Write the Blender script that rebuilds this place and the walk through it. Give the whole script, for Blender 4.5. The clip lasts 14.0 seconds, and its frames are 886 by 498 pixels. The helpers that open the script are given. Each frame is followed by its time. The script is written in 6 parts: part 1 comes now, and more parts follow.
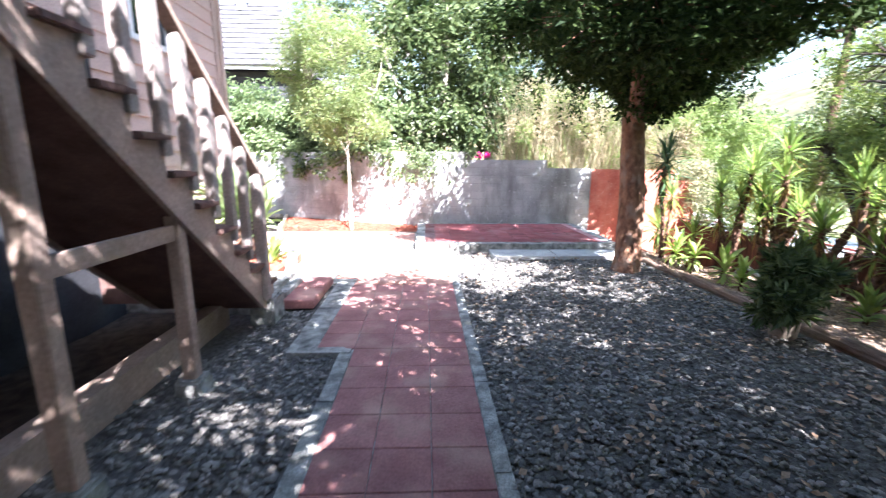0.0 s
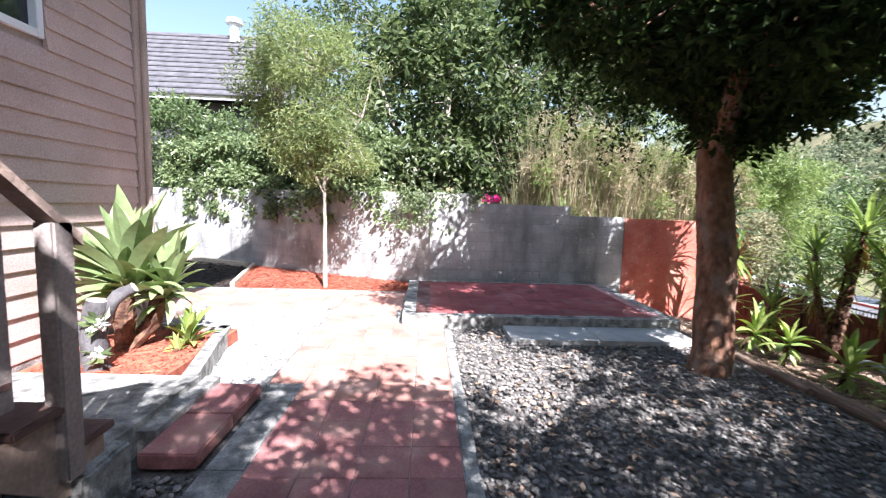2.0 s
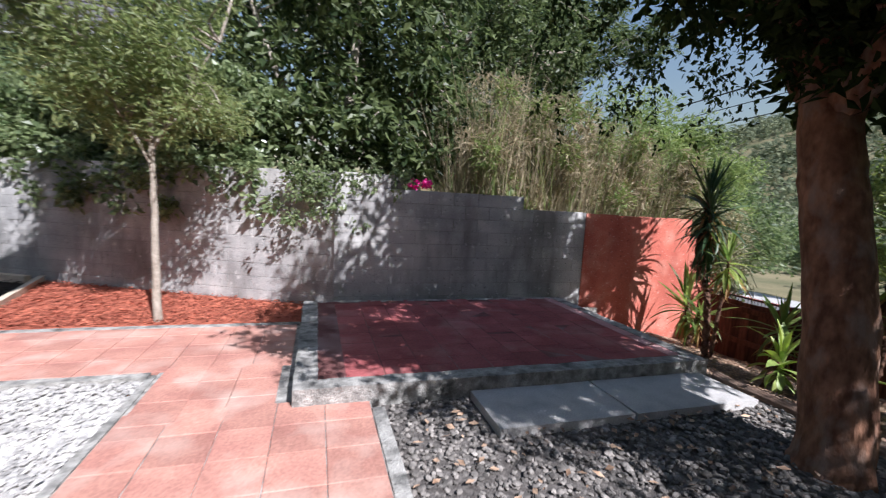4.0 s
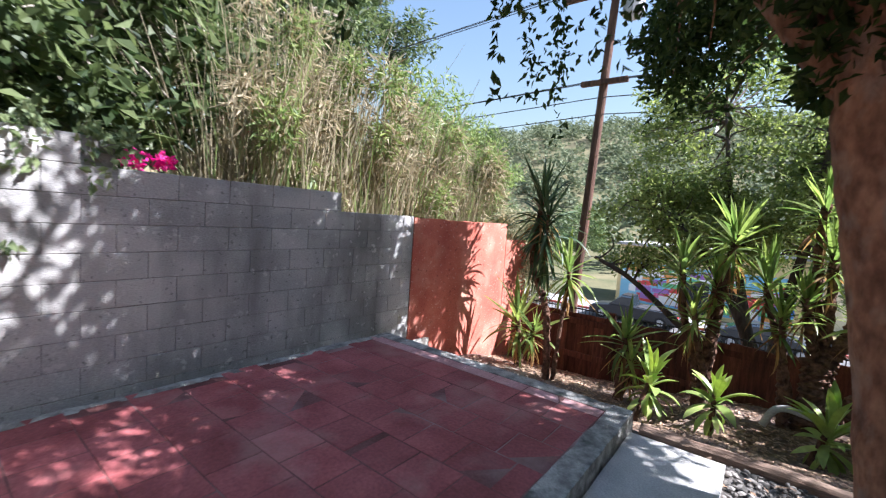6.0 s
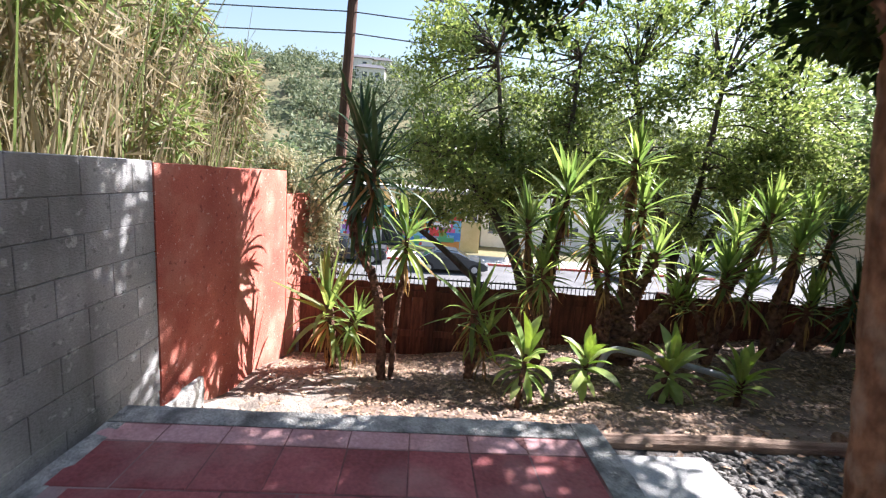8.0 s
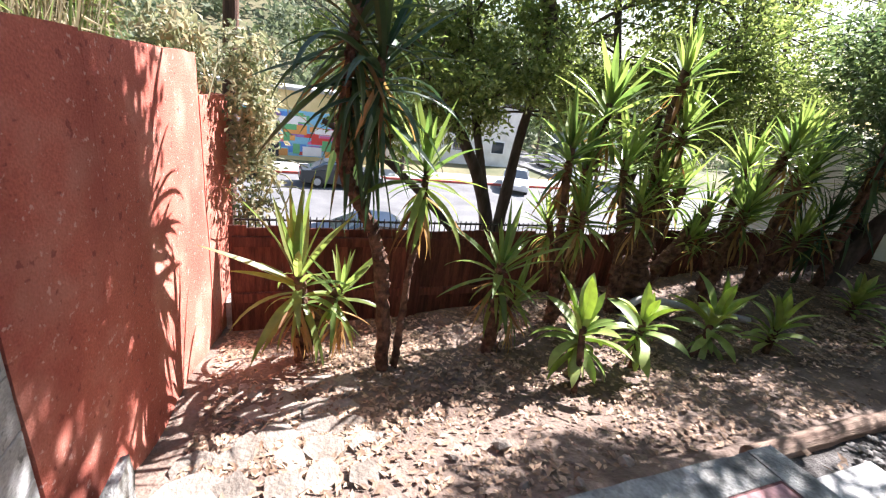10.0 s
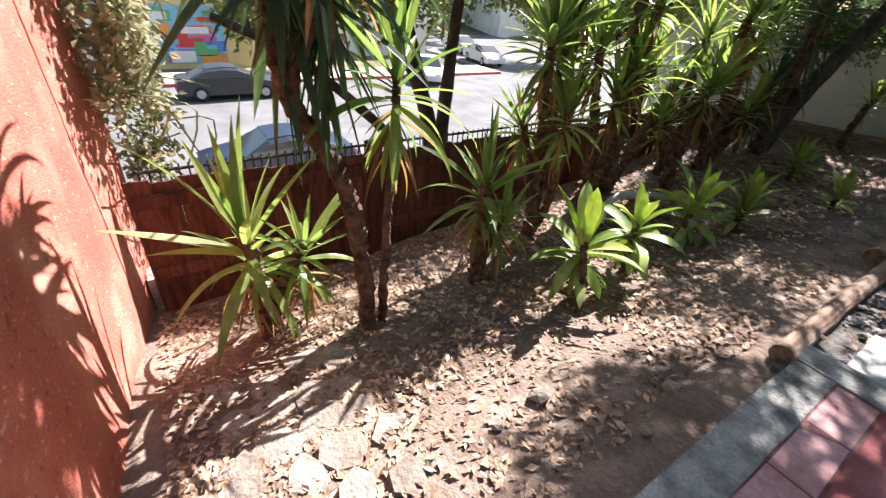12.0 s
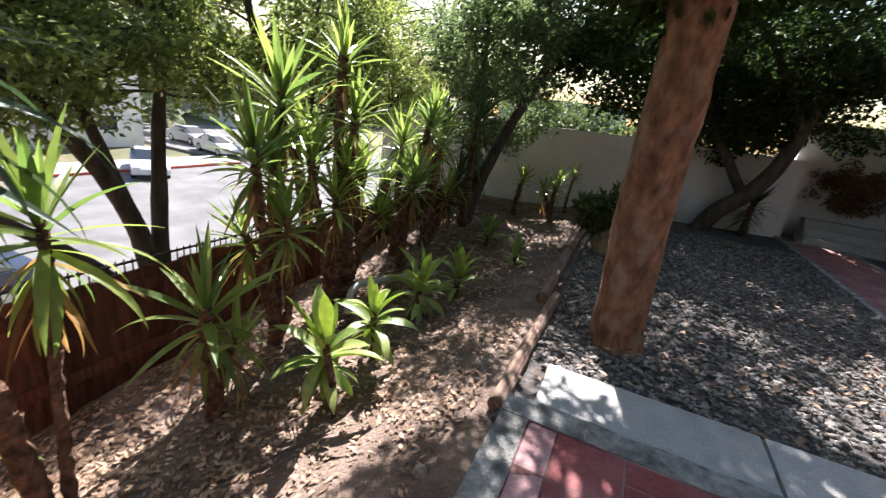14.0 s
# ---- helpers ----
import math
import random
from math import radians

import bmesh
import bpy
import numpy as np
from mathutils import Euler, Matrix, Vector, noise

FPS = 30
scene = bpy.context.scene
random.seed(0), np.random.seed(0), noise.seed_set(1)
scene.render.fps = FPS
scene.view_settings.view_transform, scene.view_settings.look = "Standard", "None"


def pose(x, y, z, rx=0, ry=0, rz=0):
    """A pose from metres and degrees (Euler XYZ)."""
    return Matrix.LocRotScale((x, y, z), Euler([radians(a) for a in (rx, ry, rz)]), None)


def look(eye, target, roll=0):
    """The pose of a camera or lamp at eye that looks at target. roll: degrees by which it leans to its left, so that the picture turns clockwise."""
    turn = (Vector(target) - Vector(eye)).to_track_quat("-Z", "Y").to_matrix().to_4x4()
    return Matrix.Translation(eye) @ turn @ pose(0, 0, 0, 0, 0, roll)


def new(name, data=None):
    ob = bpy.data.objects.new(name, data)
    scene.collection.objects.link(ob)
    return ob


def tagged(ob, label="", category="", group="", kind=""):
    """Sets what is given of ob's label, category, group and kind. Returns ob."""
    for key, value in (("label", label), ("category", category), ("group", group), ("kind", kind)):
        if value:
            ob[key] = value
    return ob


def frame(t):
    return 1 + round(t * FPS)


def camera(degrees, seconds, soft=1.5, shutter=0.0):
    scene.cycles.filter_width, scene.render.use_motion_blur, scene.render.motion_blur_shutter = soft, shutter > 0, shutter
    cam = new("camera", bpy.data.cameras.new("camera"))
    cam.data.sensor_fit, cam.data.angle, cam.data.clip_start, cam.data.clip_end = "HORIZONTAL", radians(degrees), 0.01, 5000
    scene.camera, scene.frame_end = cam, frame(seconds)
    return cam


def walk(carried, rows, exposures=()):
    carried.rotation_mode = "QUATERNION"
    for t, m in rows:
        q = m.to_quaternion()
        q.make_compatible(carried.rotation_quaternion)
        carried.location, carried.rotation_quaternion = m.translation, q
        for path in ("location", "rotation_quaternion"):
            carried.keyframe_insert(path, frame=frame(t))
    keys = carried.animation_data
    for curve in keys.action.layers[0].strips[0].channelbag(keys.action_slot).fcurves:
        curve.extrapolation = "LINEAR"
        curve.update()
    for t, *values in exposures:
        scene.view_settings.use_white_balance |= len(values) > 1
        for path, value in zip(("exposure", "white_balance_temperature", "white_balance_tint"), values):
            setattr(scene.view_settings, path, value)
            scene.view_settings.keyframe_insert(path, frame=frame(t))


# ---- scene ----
cam = camera(93.1, 14.0, soft=1.2, shutter=0.3)

PATH = [
    (0, (0.091, 0.057, 1.727), (0.172, 2.015, 1.326), 0.4),
    (0.5, (0.174, 0.484, 1.727), (0.519, 2.425, 1.386), -1.9),
    (1, (0.185, 1.055, 1.685), (0.542, 2.998, 1.372), 1.2),
    (1.5, (0.137, 1.682, 1.717), (0.368, 3.649, 1.443), 1.0),
    (2, (0.18, 2.295, 1.745), (0.267, 4.282, 1.541), 1.8),
    (2.2, (0.171, 2.506, 1.727), (0.228, 4.494, 1.52), 2.0),
    (4.5, (0.026, 5.59, 1.65), (0.993, 7.326, 1.426), 3.7),
    (5, (0.09, 6.147, 1.67), (1.452, 7.602, 1.5), 3.6),
    (5.5, (0.153, 6.787, 1.637), (1.634, 8.123, 1.49), 3.1),
    (6, (0.341, 7.473, 1.642), (1.916, 8.695, 1.488), 4.1),
    (6.5, (0.607, 8.12, 1.641), (2.342, 9.084, 1.396), 2.4),
    (7, (0.883, 8.629, 1.687), (2.739, 9.332, 1.441), 4.6),
    (7.5, (1.176, 9.051, 1.663), (3.163, 9.161, 1.458), 4.8),
    (8, (1.573, 9.439, 1.65), (3.541, 9.309, 1.317), 4.5),
    (8.2, (1.719, 9.523, 1.608), (3.685, 9.389, 1.263), 3.6),
    (10.3, (3.297, 10.571, 1.52), (5.015, 9.809, 0.833), 8.4),
    (10.5, (3.413, 10.624, 1.494), (5.138, 9.863, 0.827), 7.9),
    (11, (3.582, 10.576, 1.555), (5.247, 9.759, 0.807), 4.8),
    (11.5, (3.707, 10.573, 1.517), (5.214, 9.669, 0.561), 3.9),
    (12, (3.793, 10.568, 1.492), (5.162, 9.579, 0.42), 5.3),
    (12.5, (3.8, 10.521, 1.52), (5.005, 9.304, 0.485), 6.7),
    (13, (3.776, 10.464, 1.574), (4.826, 9.029, 0.658), 7.4),
    (13.5, (3.71, 10.404, 1.646), (4.59, 8.775, 0.89), 8.0),
    (14, (3.647, 10.366, 1.705), (4.371, 8.612, 1.072), 7.7),
]
EXPOSURES = [(t, stops, kelvin, 19.5) for t, stops, kelvin in ((0, 3.2, 5400), (1, 2.82, 5400), (2, 2.0, 5500), (4.5, 0.8, 5450), (5, 1.0, 5300), (5.5, 1.55, 5350), (6, 1.8, 5400), (6.5, 2.1, 5450), (7.5, 2.17, 5500), (8, 1.95, 5650), (10.5, 2.1, 5750), (11.5, 1.95, 5900), (13, 1.93, 5850), (14, 1.86, 5850))]
walk(cam, [(t, look(eye, target, roll)) for t, eye, target, roll in PATH], EXPOSURES)

# ---- light ----
SUN_AZ, SUN_EL = radians(-69), radians(45)
SUN_DIR = Vector((math.cos(SUN_AZ) * math.cos(SUN_EL), math.sin(SUN_AZ) * math.cos(SUN_EL), math.sin(SUN_EL)))
world = bpy.data.worlds.new("sky")
world.use_nodes = True
scene.world = world
wn = world.node_tree
sky = wn.nodes.new("ShaderNodeTexSky")
sky.sky_type, sky.sun_disc = "NISHITA", False
sky.sun_elevation, sky.sun_rotation = SUN_EL, math.pi / 2 - SUN_AZ
sky.air_density, sky.dust_density, sky.ozone_density = 2.0, 1.6, 1.0
wn.links.new(sky.outputs[0], wn.nodes["Background"].inputs[0])
wn.nodes["Background"].inputs[1].default_value = 0.055
sun = new("sun", bpy.data.lights.new("sun", "SUN"))
sun.data.energy, sun.data.angle, sun.data.color = 5.0, radians(0.55), (1.0, 0.935, 0.82)
sun.matrix_basis = look(SUN_DIR * 50, (0, 0, 0))

# ---- materials ----
def nodes_of(name):
    m = bpy.data.materials.new(name)
    m.use_nodes = True
    return m, m.node_tree, m.node_tree.nodes["Principled BSDF"]


def rgb(c):
    return (c[0], c[1], c[2], 1)


def surf(name, a, b, scale=3.0, rough=0.85, bump=0.3, fine=60.0, stain=None, obj=0.0, island=0.0, metal=0.0, spec=0.3, stretch=(1, 1, 1), streak=None, specks=()):
    """Two-tone noise with fine grain, optional stains, and a shift of value by piece."""
    m, t, p = nodes_of(name)
    N, L = t.nodes.new, t.links.new
    g = N("ShaderNodeNewGeometry")
    mp = N("ShaderNodeMapping")
    mp.inputs["Scale"].default_value = stretch
    L(g.outputs["Position"], mp.inputs["Vector"])
    n1, n2 = N("ShaderNodeTexNoise"), N("ShaderNodeTexNoise")
    n1.inputs["Scale"].default_value, n1.inputs["Detail"].default_value = scale, 6
    n2.inputs["Scale"].default_value, n2.inputs["Detail"].default_value = fine, 4
    L(mp.outputs[0], n1.inputs["Vector"])
    L(mp.outputs[0], n2.inputs["Vector"])
    r = N("ShaderNodeValToRGB")
    r.color_ramp.elements[0].position, r.color_ramp.elements[1].position = 0.32, 0.68
    r.color_ramp.elements[0].color, r.color_ramp.elements[1].color = rgb(a), rgb(b)
    L(n1.outputs["Fac"], r.inputs[0])
    mix = N("ShaderNodeMix")
    mix.data_type, mix.blend_type = "RGBA", "OVERLAY"
    mix.inputs["Factor"].default_value = 0.45
    L(r.outputs[0], mix.inputs["A"])
    L(n2.outputs["Fac"], mix.inputs["B"])
    col = mix.outputs["Result"]
    if stain:
        n3 = N("ShaderNodeTexNoise")
        n3.inputs["Scale"].default_value, n3.inputs["Detail"].default_value = stain[1], 8
        L(mp.outputs[0], n3.inputs["Vector"])
        r3 = N("ShaderNodeValToRGB")
        r3.color_ramp.elements[0].position, r3.color_ramp.elements[1].position = 0.5, 0.72
        r3.color_ramp.elements[0].color, r3.color_ramp.elements[1].color = (0, 0, 0, 1), (stain[2],) * 3 + (1,)
        L(n3.outputs["Fac"], r3.inputs[0])
        mx = N("ShaderNodeMix")
        mx.data_type = "RGBA"
        L(r3.outputs[0], mx.inputs["Factor"])
        L(col, mx.inputs["A"])
        mx.inputs["B"].default_value = rgb(stain[0])
        col = mx.outputs["Result"]
    if streak:
        ms = N("ShaderNodeMapping")
        ms.inputs["Scale"].default_value = (2.2, 2.2, 0.7)
        L(g.outputs["Position"], ms.inputs["Vector"])
        n4 = N("ShaderNodeTexNoise")
        n4.inputs["Scale"].default_value, n4.inputs["Detail"].default_value = 1.2, 9
        L(ms.outputs[0], n4.inputs["Vector"])
        r4 = N("ShaderNodeValToRGB")
        r4.color_ramp.elements[0].position, r4.color_ramp.elements[1].position = 0.47, 0.70
        r4.color_ramp.elements[0].color, r4.color_ramp.elements[1].color = (0, 0, 0, 1), (streak[1],) * 3 + (1,)
        L(n4.outputs["Fac"], r4.inputs[0])
        m4 = N("ShaderNodeMix")
        m4.data_type = "RGBA"
        L(r4.outputs[0], m4.inputs["Factor"])
        L(col, m4.inputs["A"])
        m4.inputs["B"].default_value = rgb(streak[0])
        col = m4.outputs["Result"]
    for tone, size, amount in specks:
        n5 = N("ShaderNodeTexNoise")
        n5.inputs["Scale"].default_value, n5.inputs["Detail"].default_value = size, 3
        L(g.outputs["Position"], n5.inputs["Vector"])
        r5 = N("ShaderNodeValToRGB")
        r5.color_ramp.elements[0].position, r5.color_ramp.elements[1].position = 0.64, 0.70
        r5.color_ramp.elements[0].color, r5.color_ramp.elements[1].color = (0, 0, 0, 1), (amount,) * 3 + (1,)
        L(n5.outputs["Fac"], r5.inputs[0])
        m5 = N("ShaderNodeMix")
        m5.data_type = "RGBA"
        L(r5.outputs[0], m5.inputs["Factor"])
        L(col, m5.inputs["A"])
        m5.inputs["B"].default_value = rgb(tone)
        col = m5.outputs["Result"]
    if obj or island:
        src = N("ShaderNodeObjectInfo").outputs["Random"] if obj else g.outputs["Random Per Island"]
        k = obj or island
        mr = N("ShaderNodeMapRange")
        mr.inputs["To Min"].default_value, mr.inputs["To Max"].default_value = 1 - k, 1 + k
        L(src, mr.inputs["Value"])
        hs = N("ShaderNodeHueSaturation")
        L(mr.outputs[0], hs.inputs["Value"])
        L(col, hs.inputs["Color"])
        col = hs.outputs[0]
    L(col, p.inputs["Base Color"])
    p.inputs["Roughness"].default_value = rough
    p.inputs["Metallic"].default_value = metal
    p.inputs["Specular IOR Level"].default_value = spec
    if bump:
        bp = N("ShaderNodeBump")
        bp.inputs["Strength"].default_value, bp.inputs["Distance"].default_value = bump, 0.02
        L(n2.outputs["Fac"], bp.inputs["Height"])
        L(bp.outputs[0], p.inputs["Normal"])
    return m


def leafy(name, a, b, glow=0.35, rough=0.45, obj=False, spec=0.4):
    """Leaf skin with light passing through, its tone varied leaf by leaf."""
    m, t, p = nodes_of(name)
    N, L = t.nodes.new, t.links.new
    src = N("ShaderNodeObjectInfo").outputs["Random"] if obj else N("ShaderNodeNewGeometry").outputs["Random Per Island"]
    r = N("ShaderNodeValToRGB")
    r.color_ramp.elements[0].color, r.color_ramp.elements[1].color = rgb(a), rgb(b)
    L(src, r.inputs[0])
    n = N("ShaderNodeTexNoise")
    n.inputs["Scale"].default_value = 14
    L(N("ShaderNodeNewGeometry").outputs["Position"], n.inputs["Vector"])
    mx = N("ShaderNodeMix")
    mx.data_type, mx.blend_type = "RGBA", "OVERLAY"
    mx.inputs["Factor"].default_value = 0.4
    L(r.outputs[0], mx.inputs["A"])
    L(n.outputs["Fac"], mx.inputs["B"])
    L(mx.outputs["Result"], p.inputs["Base Color"])
    p.inputs["Roughness"].default_value = rough
    p.inputs["Specular IOR Level"].default_value = spec
    tr = N("ShaderNodeBsdfTranslucent")
    hs = N("ShaderNodeHueSaturation")
    hs.inputs["Value"].default_value, hs.inputs["Saturation"].default_value = 2.2, 1.1
    L(mx.outputs["Result"], hs.inputs["Color"])
    L(hs.outputs[0], tr.inputs["Color"])
    ms = N("ShaderNodeMixShader")
    ms.inputs[0].default_value = glow
    L(p.outputs[0], ms.inputs[1])
    L(tr.outputs[0], ms.inputs[2])
    L(ms.outputs[0], t.nodes["Material Output"].inputs["Surface"])
    return m


M_EARTH = surf("earth", (0.15, 0.105, 0.078), (0.30, 0.225, 0.175), 2.2, 0.95, 0.9, 40, stain=((0.11, 0.075, 0.055), 3.5, 0.7))
M_LAND = surf("far_land", (0.06, 0.075, 0.03), (0.20, 0.17, 0.09), 0.15, 0.95, 0.2, 5)
M_GRAVELBED = surf("gravel_bed", (0.07, 0.062, 0.055), (0.17, 0.155, 0.14), 25, 0.95, 0.8, 90)
M_STONE = surf("gravel_stone", (0.12, 0.112, 0.10), (0.29, 0.265, 0.235), 9, 0.85, 0.2, 120, island=0.5)
# Paler gravel_stone for the sunny side patch, part of that sunlight in its colour.
M_STONEPALELIT = surf("pale_sunlit_gravel_stone", (0.34, 0.33, 0.31), (0.56, 0.54, 0.50), 9, 0.85, 0.2, 120, island=0.35)
M_TILEPALE = surf("faded_pink_tile", (0.42, 0.22, 0.21), (0.56, 0.34, 0.33), 3.0, 0.8, 0.3, 45, stain=((0.30, 0.11, 0.10), 3.5, 0.6), obj=0.1)
M_TILE = surf("red_tile", (0.30, 0.128, 0.118), (0.42, 0.198, 0.178), 4, 0.75, 0.25, 55, stain=((0.56, 0.37, 0.28), 2.5, 0.65), obj=0.12)
# Lighter red_tile for the far path: wear, plus sunlight put into the colour.
M_TILEWORNLIT = surf("worn_sunlit_red_tile", (0.38, 0.18, 0.14), (0.50, 0.265, 0.20), 3.0, 0.8, 0.25, 50, stain=((0.62, 0.45, 0.37), 2.2, 0.7), obj=0.12)
M_TILESLAB = surf("red_slab_tile", (0.245, 0.062, 0.060), (0.38, 0.115, 0.112), 2.6, 0.75, 0.35, 45, stain=((0.46, 0.26, 0.23), 2.3, 0.55), obj=0.16)
M_GROUT = surf("worn_red_slab", (0.12, 0.045, 0.04), (0.22, 0.10, 0.09), 3, 0.85, 0.4, 50, stain=((0.48, 0.36, 0.34), 1.7, 0.6))
M_CONC = surf("concrete", (0.21, 0.205, 0.185), (0.50, 0.485, 0.44), 9, 0.9, 0.8, 60, stain=((0.085, 0.085, 0.078), 7, 0.95))
M_PAD = surf("concrete_pad", (0.42, 0.41, 0.385), (0.58, 0.56, 0.52), 4, 0.9, 0.35, 80, stain=((0.24, 0.24, 0.23), 4, 0.6), obj=0.06)
M_CMU = surf("concrete_block", (0.35, 0.345, 0.33), (0.51, 0.495, 0.47), 2.2, 0.95, 0.4, 80, stain=((0.58, 0.555, 0.50), 1.1, 0.5), obj=0.06, stretch=(0.7, 0.7, 1.3), streak=((0.14, 0.137, 0.125), 0.7), specks=(((0.62, 0.60, 0.56), 13, 0.55), ((0.13, 0.13, 0.12), 24, 0.6)))
M_MORTAR = surf("mortar", (0.19, 0.185, 0.17), (0.31, 0.30, 0.275), 6, 0.95, 0.4, 90)
M_RED = surf("red_stucco", (0.47, 0.12, 0.08), (0.63, 0.205, 0.14), 1.6, 0.9, 0.4, 95, stain=((0.64, 0.34, 0.25), 3.2, 0.6), streak=((0.33, 0.08, 0.055), 0.55), specks=(((0.74, 0.46, 0.38), 34, 0.7), ((0.20, 0.05, 0.04), 21, 0.6)))
M_TIMBER = surf("old_timber", (0.16, 0.10, 0.07), (0.36, 0.26, 0.19), 4, 0.9, 0.5, 40, stretch=(6, 0.7, 6))
M_FENCE = surf("fence_wood", (0.055, 0.022, 0.016), (0.15, 0.055, 0.036), 5, 0.85, 0.4, 40, obj=0.4, stretch=(5, 5, 0.6))
M_IRON = surf("black_iron", (0.02, 0.02, 0.02), (0.05, 0.045, 0.04), 10, 0.6, 0.1, 80, metal=0.5)
M_SIDING = surf("pink_siding", (0.48, 0.36, 0.315), (0.57, 0.435, 0.385), 1.5, 0.7, 0.12, 60, stain=((0.36, 0.25, 0.21), 2.5, 0.3), obj=0.06)
M_TRIM = surf("house_trim", (0.44, 0.34, 0.29), (0.54, 0.42, 0.36), 2, 0.7, 0.1, 60)
M_WHITE = surf("white_frame", (0.76, 0.78, 0.80), (0.84, 0.85, 0.86), 3, 0.5, 0.05, 60)
M_STAIR = surf("tan_painted_wood", (0.36, 0.26, 0.20), (0.47, 0.35, 0.28), 3, 0.7, 0.25, 40, stain=((0.24, 0.18, 0.15), 4, 0.4))
M_TREAD = surf("brown_tread", (0.10, 0.055, 0.045), (0.19, 0.11, 0.09), 5, 0.7, 0.3, 50)
M_PAINTPOST = surf("grey_brown_post", (0.30, 0.25, 0.22), (0.42, 0.35, 0.31), 3, 0.75, 0.2, 50)
M_MULCHRED = surf("red_mulch", (0.26, 0.07, 0.042), (0.48, 0.155, 0.09), 8, 0.95, 0.5, 60, island=0.4)
# Mulch colour, also used below the stairs where its darkness replaces shade.
M_MULCHDARK_SHADE = surf("dark_mulch_and_shade", (0.02, 0.015, 0.012), (0.06, 0.045, 0.035), 12, 0.95, 0.5, 60, island=0.4)
M_LITTER = surf("leaf_litter", (0.19, 0.115, 0.07), (0.52, 0.37, 0.25), 10, 0.85, 0.1, 60, island=0.5)
M_ROCK = surf("pale_rock", (0.20, 0.165, 0.13), (0.36, 0.31, 0.255), 5, 0.95, 0.7, 45, stain=((0.16, 0.12, 0.09), 6, 0.7), obj=0.2)
M_BARK = surf("orange_bark", (0.12, 0.056, 0.034), (0.32, 0.17, 0.10), 11, 0.9, 0.9, 30, stain=((0.29, 0.225, 0.18), 8, 0.8), stretch=(1, 1, 0.55))
M_BARKDARK = surf("dark_bark", (0.05, 0.04, 0.03), (0.13, 0.10, 0.08), 8, 0.95, 0.6, 40, stretch=(1, 1, 0.3))
M_BARKPALE = surf("pale_bark", (0.26, 0.22, 0.17), (0.42, 0.37, 0.30), 8, 0.9, 0.4, 40)
M_YTRUNK = surf("yucca_trunk", (0.05, 0.026, 0.018), (0.22, 0.12, 0.075), 16, 0.95, 0.9, 45)
M_DRY = leafy("dry_leaf", (0.17, 0.085, 0.035), (0.42, 0.27, 0.11), 0.25, 0.7, obj=True)
M_YLEAF = leafy("yucca_leaf", (0.085, 0.135, 0.035), (0.25, 0.31, 0.085), 0.42, 0.35, obj=True)
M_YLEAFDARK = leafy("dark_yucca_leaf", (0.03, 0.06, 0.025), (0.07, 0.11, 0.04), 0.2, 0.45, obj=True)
M_AGAVE = leafy("agave_leaf", (0.21, 0.29, 0.075), (0.42, 0.48, 0.16), 0.32, 0.4, obj=True)
M_AGAVEBLUE = leafy("grey_agave_leaf", (0.20, 0.275, 0.11), (0.36, 0.42, 0.20), 0.2, 0.45, obj=True)
M_LDARK = leafy("dark_foliage", (0.015, 0.030, 0.010), (0.060, 0.086, 0.026), 0.32, 0.65, spec=0.12)
M_LMID = leafy("mid_foliage", (0.055, 0.09, 0.035), (0.18, 0.22, 0.095), 0.36, 0.45)
M_LBRIGHT = leafy("bright_foliage", (0.12, 0.175, 0.055), (0.25, 0.29, 0.105), 0.4, 0.45)
M_LGARDEN = leafy("garden_foliage", (0.022, 0.040, 0.014), (0.15, 0.185, 0.075), 0.32, 0.45, spec=0.3)
M_LSAP = leafy("sapling_foliage", (0.13, 0.175, 0.06), (0.27, 0.30, 0.125), 0.36, 0.45)
M_LSTREET = leafy("street_foliage", (0.08, 0.115, 0.03), (0.23, 0.26, 0.085), 0.45, 0.45)
M_LCREEP = leafy("brown_creeper", (0.12, 0.07, 0.04), (0.26, 0.17, 0.09), 0.2, 0.7)
M_LVINE = leafy("dry_vine", (0.13, 0.16, 0.08), (0.38, 0.34, 0.21), 0.3, 0.6)
M_LIVY = leafy("ivy", (0.06, 0.09, 0.035), (0.26, 0.31, 0.15), 0.3, 0.3)
M_REED = leafy("dry_reed", (0.17, 0.145, 0.08), (0.42, 0.355, 0.235), 0.3, 0.7)
M_PINK = leafy("pink_bract", (0.62, 0.02, 0.22), (0.75, 0.06, 0.34), 0.35, 0.6)
M_HILL = leafy("hill_foliage", (0.08, 0.105, 0.06), (0.20, 0.22, 0.125), 0.2, 0.8)
M_ASPHALT = surf("asphalt", (0.115, 0.112, 0.108), (0.18, 0.175, 0.168), 0.8, 0.9, 0.2, 60)
M_WALK = surf("pavement_concrete", (0.36, 0.35, 0.33), (0.47, 0.455, 0.42), 1.5, 0.9, 0.2, 60)
M_KERBRED = surf("red_kerb", (0.42, 0.08, 0.06), (0.52, 0.13, 0.10), 2, 0.8, 0.1, 40)
M_PLASTER = surf("white_plaster", (0.66, 0.64, 0.60), (0.80, 0.78, 0.73), 0.9, 0.9, 0.15, 60, stain=((0.52, 0.49, 0.44), 1.2, 0.5))
M_YELLOW = surf("yellow_plaster", (0.60, 0.48, 0.22), (0.70, 0.57, 0.30), 1, 0.9, 0.1, 40)
M_ROOF = surf("grey_roof_tile", (0.075, 0.072, 0.078), (0.13, 0.125, 0.132), 3, 0.85, 0.3, 40, obj=0.12)
# Near black; on the panels below the stairs it stands in for shade.
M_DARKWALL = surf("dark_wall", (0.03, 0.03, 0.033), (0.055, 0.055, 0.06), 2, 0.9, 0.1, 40)
